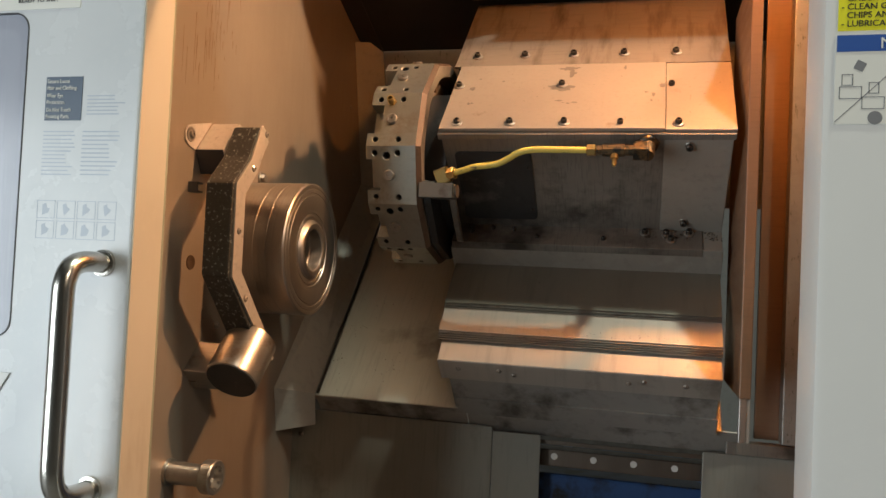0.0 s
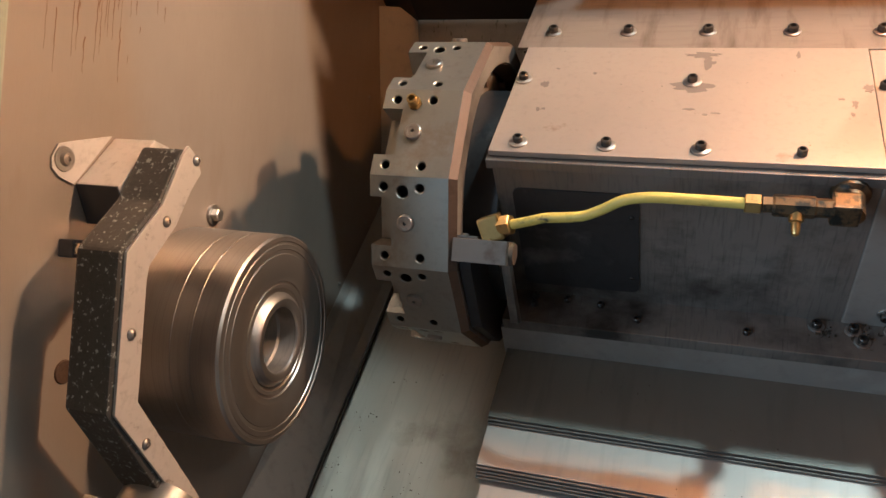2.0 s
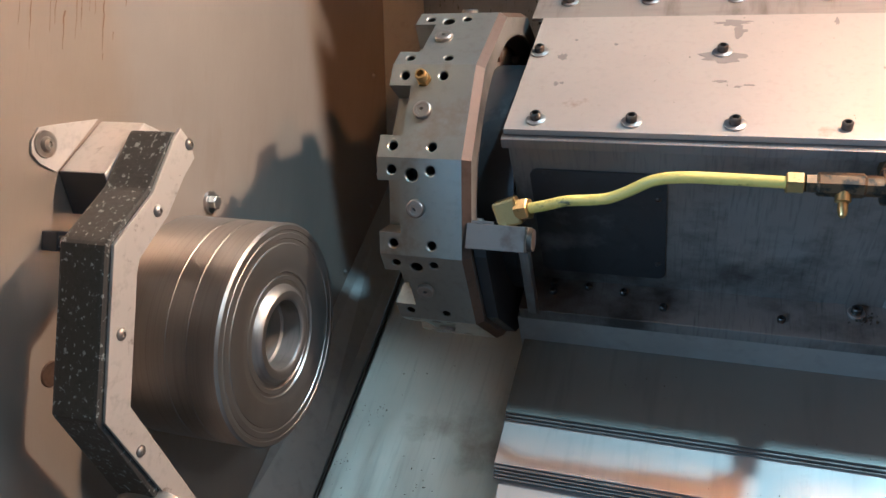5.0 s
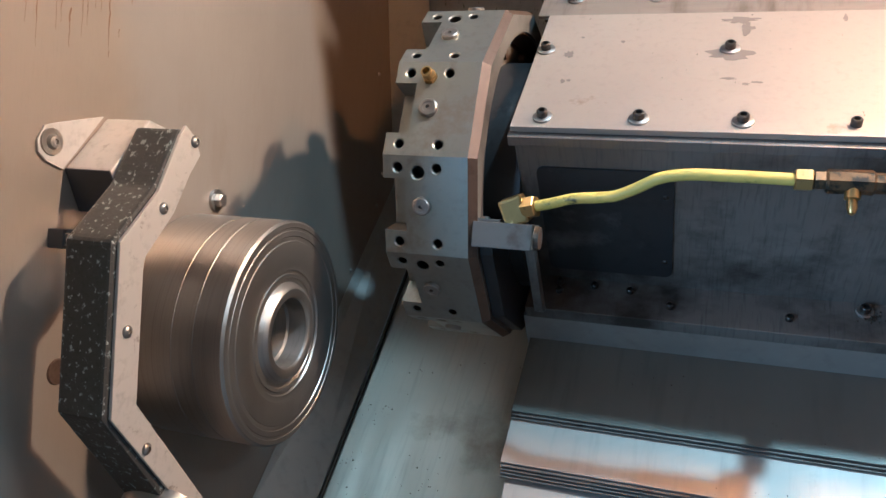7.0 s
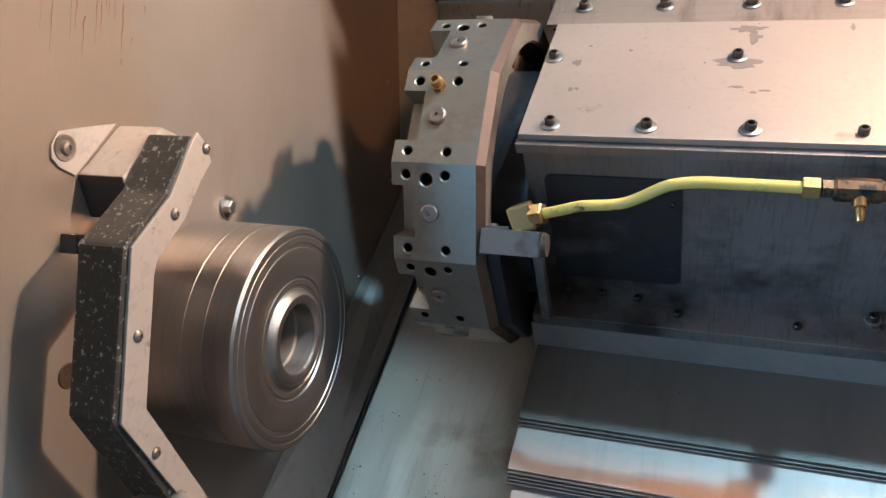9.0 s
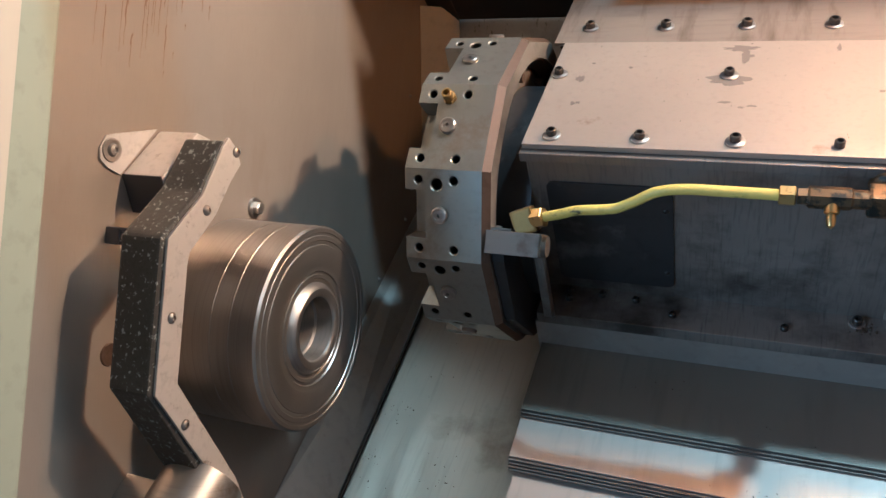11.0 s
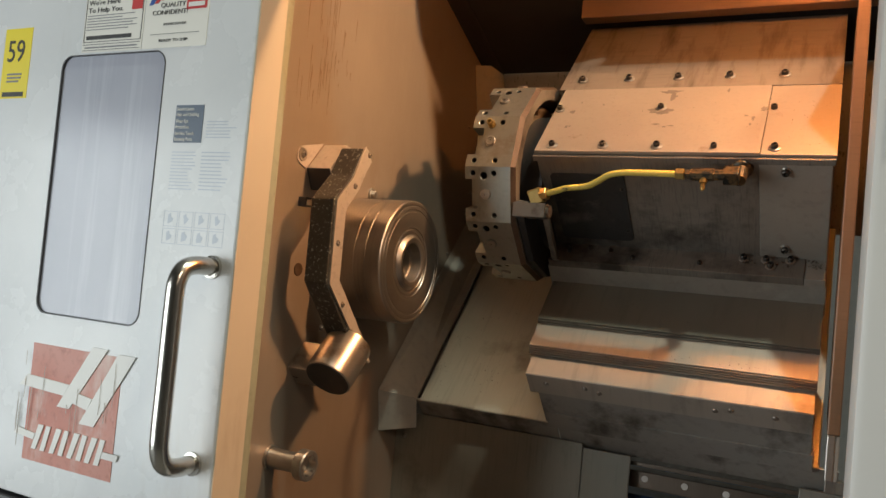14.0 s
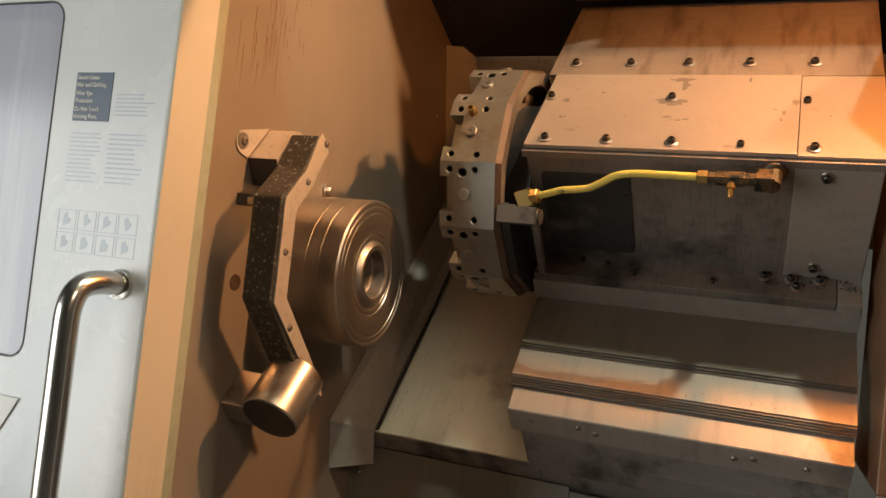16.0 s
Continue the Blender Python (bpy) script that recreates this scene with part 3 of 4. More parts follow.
row_of_bars(-0.4640, -0.4240, 1.4950, 1.5130, 3, M_GREYINK, s3, rnd)
patch("number_bar", -0.4720, -0.4190, 1.4740, 1.4815, M_INK, "", s3, 0.0006)
# worn red print low on the door: white slanting bars
lg = patch("red_emblem_print", -0.3235, -0.1275, 0.8990, 1.0800, M_RED, "worn faded red emblem print with white shapes")
def slab(pts, lift=0.0008):
    return part("white_shape", prism(pts, PY - 0.0012 - lift, PY - lift, "y"), M_WHITEINK, lg)
slab([(-0.255, 0.990), (-0.228, 0.990), (-0.158, 1.088), (-0.190, 1.088)])
slab([(-0.203, 0.972), (-0.172, 0.972), (-0.100, 1.084), (-0.136, 1.084)])
slab([(-0.345, 1.012), (-0.243, 1.008), (-0.231, 1.026), (-0.328, 1.030)], 0.0010)
slab([(-0.222, 1.000), (-0.190, 0.994), (-0.180, 1.012), (-0.212, 1.016)], 0.0010)
for i, l in enumerate((-0.303, -0.262, -0.222, -0.184)):
    slab([(l, 0.918), (l + 0.010, 0.918), (l + 0.024, 0.957), (l + 0.012, 0.957)])
    slab([(l + 0.020, 0.918), (l + 0.030, 0.918), (l + 0.040, 0.957), (l + 0.030, 0.957)])
slab([(-0.345, 0.936), (-0.300, 0.932), (-0.297, 0.942), (-0.338, 0.946)], 0.0012)
slab([(-0.150, 0.930), (-0.118, 0.930), (-0.115, 0.940), (-0.147, 0.940)], 0.0012)

rnd = random.Random(21)
for k in range(15):
    x, z = rnd.choice((-0.345, -0.33, -0.27, -0.215, -0.15)) + rnd.gauss(0, 0.014), rnd.uniform(0.97, 1.075)
    h, w = rnd.uniform(0.012, 0.07), rnd.uniform(0.0004, 0.0010)
    mid = [x + rnd.uniform(-0.0006, 0.0006) for i in range(8)]
    edge = [(mid[i] + w * rnd.uniform(0.2, 1), z - h * i / 7) for i in range(8)] + [(mid[i] - w * rnd.uniform(0.2, 1), z - h * i / 7) for i in range(7, -1, -1)]
    part("dirt_drip", prism(edge, PY - 0.0032, PY - 0.0028, "y"), M_DRIP, door)
door.location += DOOR_SHIFT

# signs on the right-hand cabinet
sg = thing("maintenance_sign", (0.88, FX, 1.49), "yellow maintenance sign with black words", "sign")
part("plate", box((0.8415, PY - 0.0008, 1.4845), (0.960, PY + 0.0006, 1.60)), M_YELLOW2, sg)
for i, line in enumerate(("- LUBRICATE CH", "  CHIPS AND CO", "- CLEAN GUIDE", "  CHECK FOR", "  CHECK FOR", "  PROCEDURES")):
    letters("sign_words", line, 0.0085, (0.8440, PY - 0.0012, 1.4885 + 0.0083 * i), sg, M_INK, wide=1.0)
sg = thing("notice_sign", (0.88, FX, 1.39), "white notice sign with a blue header and line drawings", "sign")
part("plate", box((0.8400, PY - 0.0008, 1.3935), (0.960, PY + 0.0006, 1.4805)), M_PAPER, sg)
part("header", box((0.8410, PY - 0.0014, 1.4640), (0.958, PY - 0.0002, 1.4800)), M_BLUE, sg, "blue header band")
letters("sign_words", "N", 0.0150, (0.8785, PY - 0.0018, 1.4665), sg, M_WHITEINK, wide=1.1)
for a, b_, c_, d_ in ((0.8440, 1.4180, 0.8640, 1.4300), (0.8460, 1.4310, 0.8560, 1.4420), (0.8640, 1.4080, 0.8840, 1.4200), (0.8700, 1.4230, 0.8790, 1.4340)):
    for l, r_, b2, t2 in ((a, c_, b_, b_ + .0006), (a, c_, d_ - .0006, d_), (a, a + .0006, b_, d_), (c_ - .0006, c_, b_, d_)):
        part("drawing_line", box((l, PY - 0.0012, b2), (r_, PY - 0.0006, t2)), M_GREYINK, sg)
part("drawing_line", prism([(0.8405, 1.3960), (0.8412, 1.3955), (0.8860, 1.4400), (0.8854, 1.4405)], PY - 0.0012, PY - 0.0006, "y"), M_GREYINK, sg)
part("drawing_block", prism([(0.8560, 1.4480), (0.8640, 1.4440), (0.8680, 1.4520), (0.8600, 1.4560)], PY - 0.0012, PY - 0.0006, "y"), M_GREYINK, sg)
part("drawing_block", spun([(PY - 0.0012, 0), (PY - 0.0012, 0.0065), (PY - 0.0006, 0.0065)], (0.876, 0, 1.3995), "y", 16), M_GREYINK, sg)

# ---- the shop round the machine ----
single("floor", box((-6, -6, -0.1), (6, 5, 0.0)), M_CONCRETE, "grey concrete shop floor", "floor", kind="structure")
for nm, lo, hi in (("wall_shop_left", (-6.1, -6, 0), (-6, 5, 4.2)), ("wall_shop_right", (6, -6, 0), (6.1, 5, 4.2)),
                   ("wall_shop_front", (-6, -6.1, 0), (6, -6, 4.2)), ("wall_shop_rear", (-6, 5, 0), (6, 5.1, 4.2))):
    single(nm, box(lo, hi), M_SHOPWALL, "plain grey painted shop wall", "wall", kind="structure")
single("ceiling_shop", box((-6, -6, 4.2), (6, 5, 4.3)), M_SHOPWALL, "plain shop ceiling", "ceiling", kind="structure")

single("door_track", box((-0.66, FX - 0.015, 0.66), (0.06, -0.37, 0.836), 0.004), M_GASKET, "black door track below the sliding door", "track", kind="structure")
# added sheet: its grey imitates the shadow on the brown wall here
single("wall_shade_panel", box((0.905, 0.195, 0.967), (1.0495, 0.228, 1.95), 0.002), M_BACK, "grey sheet added for the shadowed wall beside the cabinet", "wall", kind="structure")

# ---- the spindle end ----
CY, CZ, CR = -0.043, 1.262, 0.110
chuck = thing("lathe_chuck", (0.0, CY, CZ), "turned steel three-jaw lathe chuck body on the spindle", "chuck")
part("body", spun([(0.004, 0.02), (0.004, 0.088), (0.018, 0.088), (0.020, CR - 0.002), (0.022, CR), (0.078, CR), (0.0784, CR - 0.0007), (0.0796, CR - 0.0007), (0.080, CR),
                   (0.100, CR), (0.1004, CR - 0.0007), (0.1014, CR - 0.0007), (0.1018, CR), (0.1285, CR), (0.131, CR - 0.0022),
                   (0.131, 0.1035), (0.1304, 0.1030), (0.1304, 0.1005), (0.131, 0.1000), (0.131, 0.0950), (0.1302, 0.0945), (0.1302, 0.0905), (0.131, 0.0900), (0.131, 0.0700),
                   (0.1298, 0.0670), (0.1298, 0.0620), (0.1280, 0.0610), (0.1280, 0.0585), (0.1290, 0.0580), (0.1290, 0.0545), (0.1272, 0.0535), (0.1272, 0.0500), (0.1320, 0.0470), (0.1345, 0.0435), (0.1345, 0.0375), (0.1330, 0.0352), (0.131, 0.0345)], (0, CY, CZ), "x", 128), M_CHUCK, chuck, smooth=True)
part("bore", spun([(0.1312, 0.0346), (0.112, 0.0340), (0.110, 0.0315), (0.035, 0.0310), (0.033, 0.0)], (0, CY, CZ), "x", 64), M_CAST, chuck, "hollow centre bore", smooth=True)
part("spindle_nose", spun([(0.0, 0.0), (0.0, 0.096), (0.004, 0.096), (0.006, 0.090), (0.006, 0.0)], (0, CY, CZ), "x", 64), M_BOLT, chuck, "dark spindle nose flange", smooth=True)

# tool-setting arm folded against the bulkhead
arm = thing("tool_setter_arm", (0.0, -0.16, 1.08), "tool setter arm with chipped black casting and bare cover plate", "arm")
PLATE = [(-0.1790, 1.4365), (-0.1720, 1.4455), (-0.1600, 1.4375), (-0.1510, 1.4230), (-0.1640, 1.4050), (-0.1815, 1.3725), (-0.2125, 1.3375), (-0.2145, 1.3265), (-0.2135, 1.2205),
         (-0.1148, 1.1130), (-0.0950, 1.0825), (-0.1010, 1.0810), (-0.1560, 1.1270), (-0.2405, 1.2135), (-0.2415, 1.3485), (-0.2020, 1.3890)]
part("cover_plate", prism(PLATE, 0.0935, 0.0965, "x", 0.0006), M_ARMPLATE, arm, "bare metal cover plate")
BODY = [(-0.1775, 1.4420), (-0.1620, 1.4420), (-0.1535, 1.4240), (-0.1665, 1.4050), (-0.1840, 1.3710), (-0.2150, 1.3365), (-0.2165, 1.2215), (-0.1190, 1.1130), (-0.1600, 1.1190),
        (-0.2435, 1.2110), (-0.2465, 1.2150), (-0.2470, 1.3480), (-0.2430, 1.3530), (-0.2040, 1.3930)]
part("arm_body", prism(BODY, 0.0500, 0.0930, "x", 0.003), M_PAINT, arm, "chipped black painted casting")
AX = Vector((0.079, -0.196, 1.0585))
part("pivot_cylinder", spun([(0.0, 0.0), (0.0, 0.0385), (0.0015, 0.0400), (0.078, 0.0400), (0.078, 0.0)], (0, 0, 0), "y", 48), M_STEEL, arm, "bare steel pivot cylinder", m=Matrix.Translation(AX) @ pose(0, 0, 0, 45, 0, 0), smooth=True)
# black disc paints the shade on the downward end face
part("end_face", spun([(-0.0012, 0.0), (-0.0012, 0.0378), (0.0, 0.0382), (0.0, 0.0)], (0, 0, 0), "y", 48), M_BLACK, arm, "end face of the pivot, blackened for its shade", m=Matrix.Translation(AX) @ pose(0, 0, 0, 45, 0, 0))
part("mounting_block", box((0.0, 0.6135, 0.855), (0.062, 0.672, 0.8970), 0.002), M_STEEL, arm, "bare steel mounting block", m=SLANT)
for y, z in ((-0.1600, 1.4335), (-0.1950, 1.3760), (-0.2290, 1.2800), (-0.1990, 1.1815)):
    button_screw((0.0966, y, z), (1, 0, 0), 0.0052, 0.003, M_WASHER, "small domed screw in the arm cover plate")

hood = thing("sensor_hood", (0.0, -0.17, 1.42), "folded bare sheet metal hood on the bulkhead above the arm", "bracket")
part("shell", prism([(-0.2010, 1.4035), (-0.1570, 1.4510), (-0.1350, 1.4470), (-0.1500, 1.3950), (-0.1830, 1.3690)], 0.0005, 0.0475, "x", 0.002), M_ARMPLATE, hood)
# thin dark slabs stand in for shade below the closed shell
part("underside", prism([(-0.2018, 1.4028), (-0.1838, 1.3682), (-0.1830, 1.3690), (-0.2008, 1.4035)], 0.001, 0.0470, "x"), M_GASKET, hood, "dark slab painting the shade under the hood")
part("underside", prism([(-0.1830, 1.3684), (-0.1500, 1.3944), (-0.1500, 1.3950), (-0.1830, 1.3690)], 0.001, 0.0470, "x"), M_GASKET, hood, "dark slab painting the shade under the hood")
part("ear", prism([(-0.232, 1.424), (-0.226, 1.436), (-0.212, 1.440), (-0.162, 1.452), (-0.205, 1.402), (-0.222, 1.407), (-0.231, 1.414)], 0.0006, 0.0025, "x", 0.0004), M_ARMPLATE, hood, "rounded mounting ear")
ws = thing("washer_screw", (0.0, -0.217, 1.424), "button screw on a wide washer holding the hood", "screw", "bulkhead screws")
part("washer", spun([(0.0025, 0.0), (0.0025, 0.0115), (0.0040, 0.0110), (0.0040, 0.0)], (0, -0.2185, 1.4235), "x", 28), M_WASHER, ws, smooth=True)
part("head", spun([(0.004, 0.0), (0.004, 0.0065), (0.007, 0.0050), (0.0078, 0.0025), (0.0060, 0.0022), (0.0060, 0.0)], (0, -0.2185, 1.4235), "x", 20), M_WASHER, ws, smooth=True)
hx = thing("hex_bolt", (0.0, 0.014, 1.388), "steel hex bolt and washer on the bulkhead", "bolt", "bulkhead screws")
part("washer", spun([(0.0, 0.0), (0.0, 0.0125), (0.003, 0.012), (0.003, 0.0)], (0, 0.012, 1.387), "x", 28), M_WASHER, hx, smooth=True)
part("head", spun([(0.003, 0.0), (0.003, 0.0078), (0.0095, 0.0078), (0.0105, 0.0065), (0.0105, 0.0)], (0, 0.012, 1.387), "x", 6), M_WASHER, hx)
button_screw((0.0, -0.1144, 1.1324), (1, 0, 0), 0.006, 0.006, M_WASHER, "domed screw on the bulkhead below the arm")
lt = thing("latch_pin", (0.0, -0.207, 1.3456), "black rubber clip with a steel pin behind the arm", "clip")
part("clip", box((0.0, -0.2125, 1.3370), (0.016, -0.199, 1.3400), 0.001), M_GASKET, lt)
part("clip_side", box((0.0, -0.2150, 1.3370), (0.016, -0.2125, 1.3530), 0.001), M_GASKET, lt)
part("clip_top", box((0.0, -0.2125, 1.3500), (0.016, -0.199, 1.3530), 0.001), M_GASKET, lt)
part("pin", spun([(0.0, 0.0), (0.0, 0.0042), (0.014, 0.0042), (0.014, 0.0)], (0, -0.2055, 1.3450), "x", 16), M_WASHER, lt, smooth=True)
single("bulkhead_plug", spun([(0.0, 0.0), (0.0, 0.0115), (0.0015, 0.0105), (0.0008, 0.006), (0.0005, 0.0)], (0, -0.197, 1.2315), "x", 28), M_RUST, "rust-brown plug in the bulkhead", "plug", smooth=True)

sp = thing("coolant_spout", (0.0, -0.222, 0.921), "bare steel coolant spout with a knurled collar", "spout")
part("flange", spun([(0.0, 0.0), (0.0, 0.0205), (0.004, 0.020), (0.004, 0.0)], (0, -0.2215, 0.921), "x", 32), M_STEEL, sp, smooth=True)
part("pipe", spun([(0.004, 0.0), (0.004, 0.0165), (0.062, 0.0165), (0.062, 0.0)], (0, -0.2215, 0.921), "x", 32), M_STEEL, sp, smooth=True)
part("collar", spun([(0.060, 0.0168), (0.060, 0.0235), (0.062, 0.0250), (0.077, 0.0250), (0.079, 0.0235), (0.079, 0.0175), (0.066, 0.0150), (0.066, 0.0)], (0, -0.2215, 0.921), "x", 36), M_STEEL, sp, smooth=True)
for k in range(6):
    w = 2 * math.pi * k / 6 + 0.4
    part("set_screw", box((0.074, -0.2215 + 0.0155 * math.cos(w) - 0.002, 0.921 + 0.0155 * math.sin(w) - 0.002), (0.0785, -0.2215 + 0.0155 * math.cos(w) + 0.002, 0.921 + 0.0155 * math.sin(w) + 0.002), 0.0006), M_WASHER, sp)

# ---- the saddle with its covers (it stands in one place along x) ----
CX = -0.012
ON = Matrix.Translation((CX, 0, 0)) @ SLANT
XL, XR = 0.336, 0.811
sad = thing("turret_housing", (0.58, 0.2, 1.0), "oil-stained turret housing with bare steel cover plates", "turret housing")
part("upper_cover", box((0.322, 1.2582, 1.030), (XR, 1.512, 1.0340), 0.0008), M_COVER2, sad, "bare steel upper cover plate", m=ON)
part("front_cover", box((XL, 1.0510, 1.030), (0.7035, 1.2550, 1.0365), 0.0008), M_COVER, sad, "bare steel cover plate worn to bare patches", m=ON)
part("side_cover", box((0.7045, 1.0500, 1.030), (XR, 1.2550, 1.0345), 0.0008), M_COVER, sad, "bare steel side cover plate", m=ON)
part("seam_strip", box((0.330, 1.2551, 1.0280), (XR, 1.2581, 1.0315)), M_BOLT, sad, "dark gap between the plates", m=ON)
part("seam_strip", box((0.7036, 1.0520, 1.0290), (0.7044, 1.2550, 1.0325)), M_BOLT, sad, "dark gap between the plates", m=ON)
part("cover_rim", box((XL - 0.002, 1.0440, 1.0185), (XR - 0.001, 1.0625, 1.0295), 0.001), M_CAST, sad, m=ON)
fb = prism([(1.062, 0.806), (1.0465, 1.0185), (1.50, 1.0290), (1.50, 0.70), (1.10, 0.70)], XL + 0.004, 0.703, "x")
part("housing_body", fb, M_CAST, sad, "oily dark cast housing", m=ON)
part("housing_end", prism([(1.061, 0.806), (1.0455, 1.0290), (1.50, 1.0290), (1.50, 0.806)], 0.7032, XR - 0.004, "x", 0.002), M_CAST2, sad, "stained grey cast end", m=ON)
part("access_plate", prism([(a, b) for a, b in rounded(0.358, 0.4895, -0.078, 0.0785, 0.008, 4)], -0.0025, 0.004, "y"), M_BLACK, sad, "black access plate with rounded corners", m=ON @ Matrix.Translation((0, 1.0543, 0.9130)) @ pose(0, 0, 0, 4.17, 0, 0))
part("ledge", box((XL, 1.0115, 0.800), (0.775, 1.07, 0.8165), 0.0012), M_CAST, sad, "oily mounting ledge", m=ON)
part("ledge_end", box((0.7755, 1.0125, 0.798), (XR - 0.004, 1.07, 0.8145), 0.0012), M_CAST2, sad, m=ON)
part("saddle_face", box((XL - 0.004, 1.0135, 0.73), (XR - 0.002, 1.045, 0.7995), 0.001), M_CAST2, sad, "stained sheet face below the ledge", m=ON)

# telescopic way covers
wc = thing("way_cover", (0.58, 0.1, 1.05), "telescopic steel way cover of sliding plates", "way cover")
def cover_plate(name, u0, u1, n, mat=M_COVER, thick=0.0018):
    return part(name, box((XL, u0, n - thick), (XR - 0.004, u1, n), 0.0005), mat, wc, m=ON)
# top plate: housing shadow is in its colour
cover_plate("plate", 0.9125, 1.020, 0.7590, M_OILSHADE)
for k in range(2):
    cover_plate("wiper_edge", 0.9095 - 0.0025 * k, 0.99, 0.7560 - 0.0030 * k, M_BLOCK, 0.0012)
cover_plate("plate", 0.8550, 0.985, 0.7500, M_PLATE)
for k in range(4):
    cover_plate("wiper_edge", 0.8515 - 0.0025 * k, 0.93, 0.7475 - 0.0028 * k, M_BLOCK, 0.0012)
part("front_plate", prism([(0.803, 0.682), (0.803, 0.7290), (0.8045, 0.7310), (0.93, 0.7365), (0.93, 0.7340), (0.806, 0.7285), (0.806, 0.682)], XL + 0.006, XR - 0.006, "x"), M_PLATE, wc, "folded front plate", m=ON)
part("apron", box((XL + 0.018, 0.8095, 0.590), (XR - 0.006, 0.84, 0.70), 0.001), M_APRON, wc, "stained apron below the front plate", m=ON)
part("apron_lower", box((XL + 0.022, 0.8065, 0.5765), (XR - 0.003, 0.8225, 0.622), 0.001), M_APRON, wc, "stained lower apron", m=ON)
part("end_fill", box((XL + 0.008, 0.83, 0.66), (XR - 0.010, 1.02, 0.729)), M_CAST, wc, "", m=ON)
for x, n in ((0.3765, 0.7105), (0.4475, 0.7125), (0.4720, 0.7050), (0.6615, 0.7060), (0.686, 0.7125), (0.7515, 0.7095)):
    button_screw(slant(x + CX, 0.803, n), -UP_U, 0.0048, 0.0030, M_WASHER, "domed screw in the folded front plate")

# screws of the cover plates
for k in range(5):
    cap_screw(slant(0.365 + 0.0897 * k + CX, 1.0665, 1.0365 if k < 4 else 1.0345), UP_N, 0.0052 if k != 3 else 0.0048, 0.0068, 0.0095 if k != 3 else 0.0)
    cap_screw(slant(0.360 + 0.0901 * k + CX, 1.2925, 1.0340), UP_N)
for x, n in ((0.346, 1.0365), (0.5295, 1.0365), (0.7130, 1.0345)):
    cap_screw(slant(x + CX, 1.1835, n), UP_N, 0.0052, 0.0068, 0.0095 if x < 0.7 else 0.0)
for x, u in ((0.369, 1.053), (0.370, 1.040), (0.4076, 1.051), (0.4469, 1.048), (0.4907, 1.0315), (0.608, 1.031)):
    cap_screw(slant(x + CX, u, 0.8165), UP_N, 0.0042, 0.0055, 0.0, "oily socket head screw on the ledge")
for x, u in ((0.6784, 1.050), (0.7143, 1.049), (0.7524, 1.052), (0.7223, 1.034)):
    cap_screw(slant(x + CX, u, 0.8165), UP_N, 0.0052, 0.007, 0.0085, "oily socket head screw caked with chips")
for x, u, n in ((0.742, 1.0472, 1.005), (0.742, 1.0590, 0.838)):
    cap_screw(slant(x + CX, u, n), -UP_U, 0.0055, 0.007, 0.0080, "oily socket head screw in the cast end")
for x, n in ((0.482, 0.958), (0.482, 0.860)):
    button_screw(slant(x + CX, 1.0520 - (n - 0.913) * 0.073, n), -UP_U, 0.0032, 0.0018, M_BOLT, "small screw of the access plate")

def worn(x, u, n, rx, ru, seed):
    """A ragged patch where the plate's finish is rubbed off."""
    r = random.Random(seed)
    pts = []
    for k in range(22):
        a = 2 * math.pi * k / 22
        f = 1 + r.uniform(-0.42, 0.32)
        pts.append((x + rx * f * math.cos(a), u + ru * f * math.sin(a)))
    part("worn_patch", prism(pts, n - 0.0002, n + 0.00025, "z"), M_WORN, sad, "dark worn patch", m=ON)
for i, (x, u, rx, ru) in enumerate(((0.5295, 1.177, 0.020, 0.010), (0.538, 1.239, 0.017, 0.006), (0.5445, 1.222, 0.006, 0.011), (0.372, 1.176, 0.005, 0.006), (0.3735, 1.127, 0.003, 0.003), (0.379, 1.128, 0.002, 0.002),
                                    (0.381, 1.208, 0.0018, 0.0016), (0.529, 1.134, 0.007, 0.002), (0.545, 1.125, 0.003, 0.002), (0.555, 1.128, 0.005, 0.0016), (0.635, 1.240, 0.002, 0.007),
                                    (0.684, 1.150, 0.003, 0.006), (0.681, 1.132, 0.002, 0.004), (0.672, 1.158, 0.003, 0.002), (0.698, 1.178, 0.005, 0.007), (0.424, 1.199, 0.002, 0.002))):
    worn(x, u, 1.0365, rx, ru, i)

# ---- turret ----
TY, TZ, N_ST, AP = 0.1807, 1.4417, 12, 0.1850
T0, T1, T2 = 0.2155 + CX, 0.3030 + CX, 0.3115 + CX
tur = thing("tool_turret", (0.26 + CX, TY, TZ), "twelve-station ground steel tool turret with empty bolt-on stations", "turret")
RV = AP / math.cos(math.pi / N_ST)
PH = radians(179.7)
def gon(r, x, bm):
    return [bm.verts.new((x, TY + r * math.cos(PH + 2 * math.pi * k / N_ST), TZ + r * math.sin(PH + 2 * math.pi * k / N_ST))) for k in range(N_ST)]
bm = bmesh.new()
rings = [gon(RV - 0.001, T0, bm), gon(RV, T0 + 0.001, bm), gon(RV, T1, bm), gon(RV - 0.005, T2, bm)]
fs = [bm.faces.new(rings[0]), bm.faces.new(rings[-1])]
for a, b in zip(rings, rings[1:]):
    for k in range(N_ST):
        fs.append(bm.faces.new((a[k], a[(k + 1) % N_ST], b[(k + 1) % N_ST], b[k])))
bmesh.ops.recalc_face_normals(bm, faces=fs)
cutters = bmesh.new()
pins, brass_at = [], None
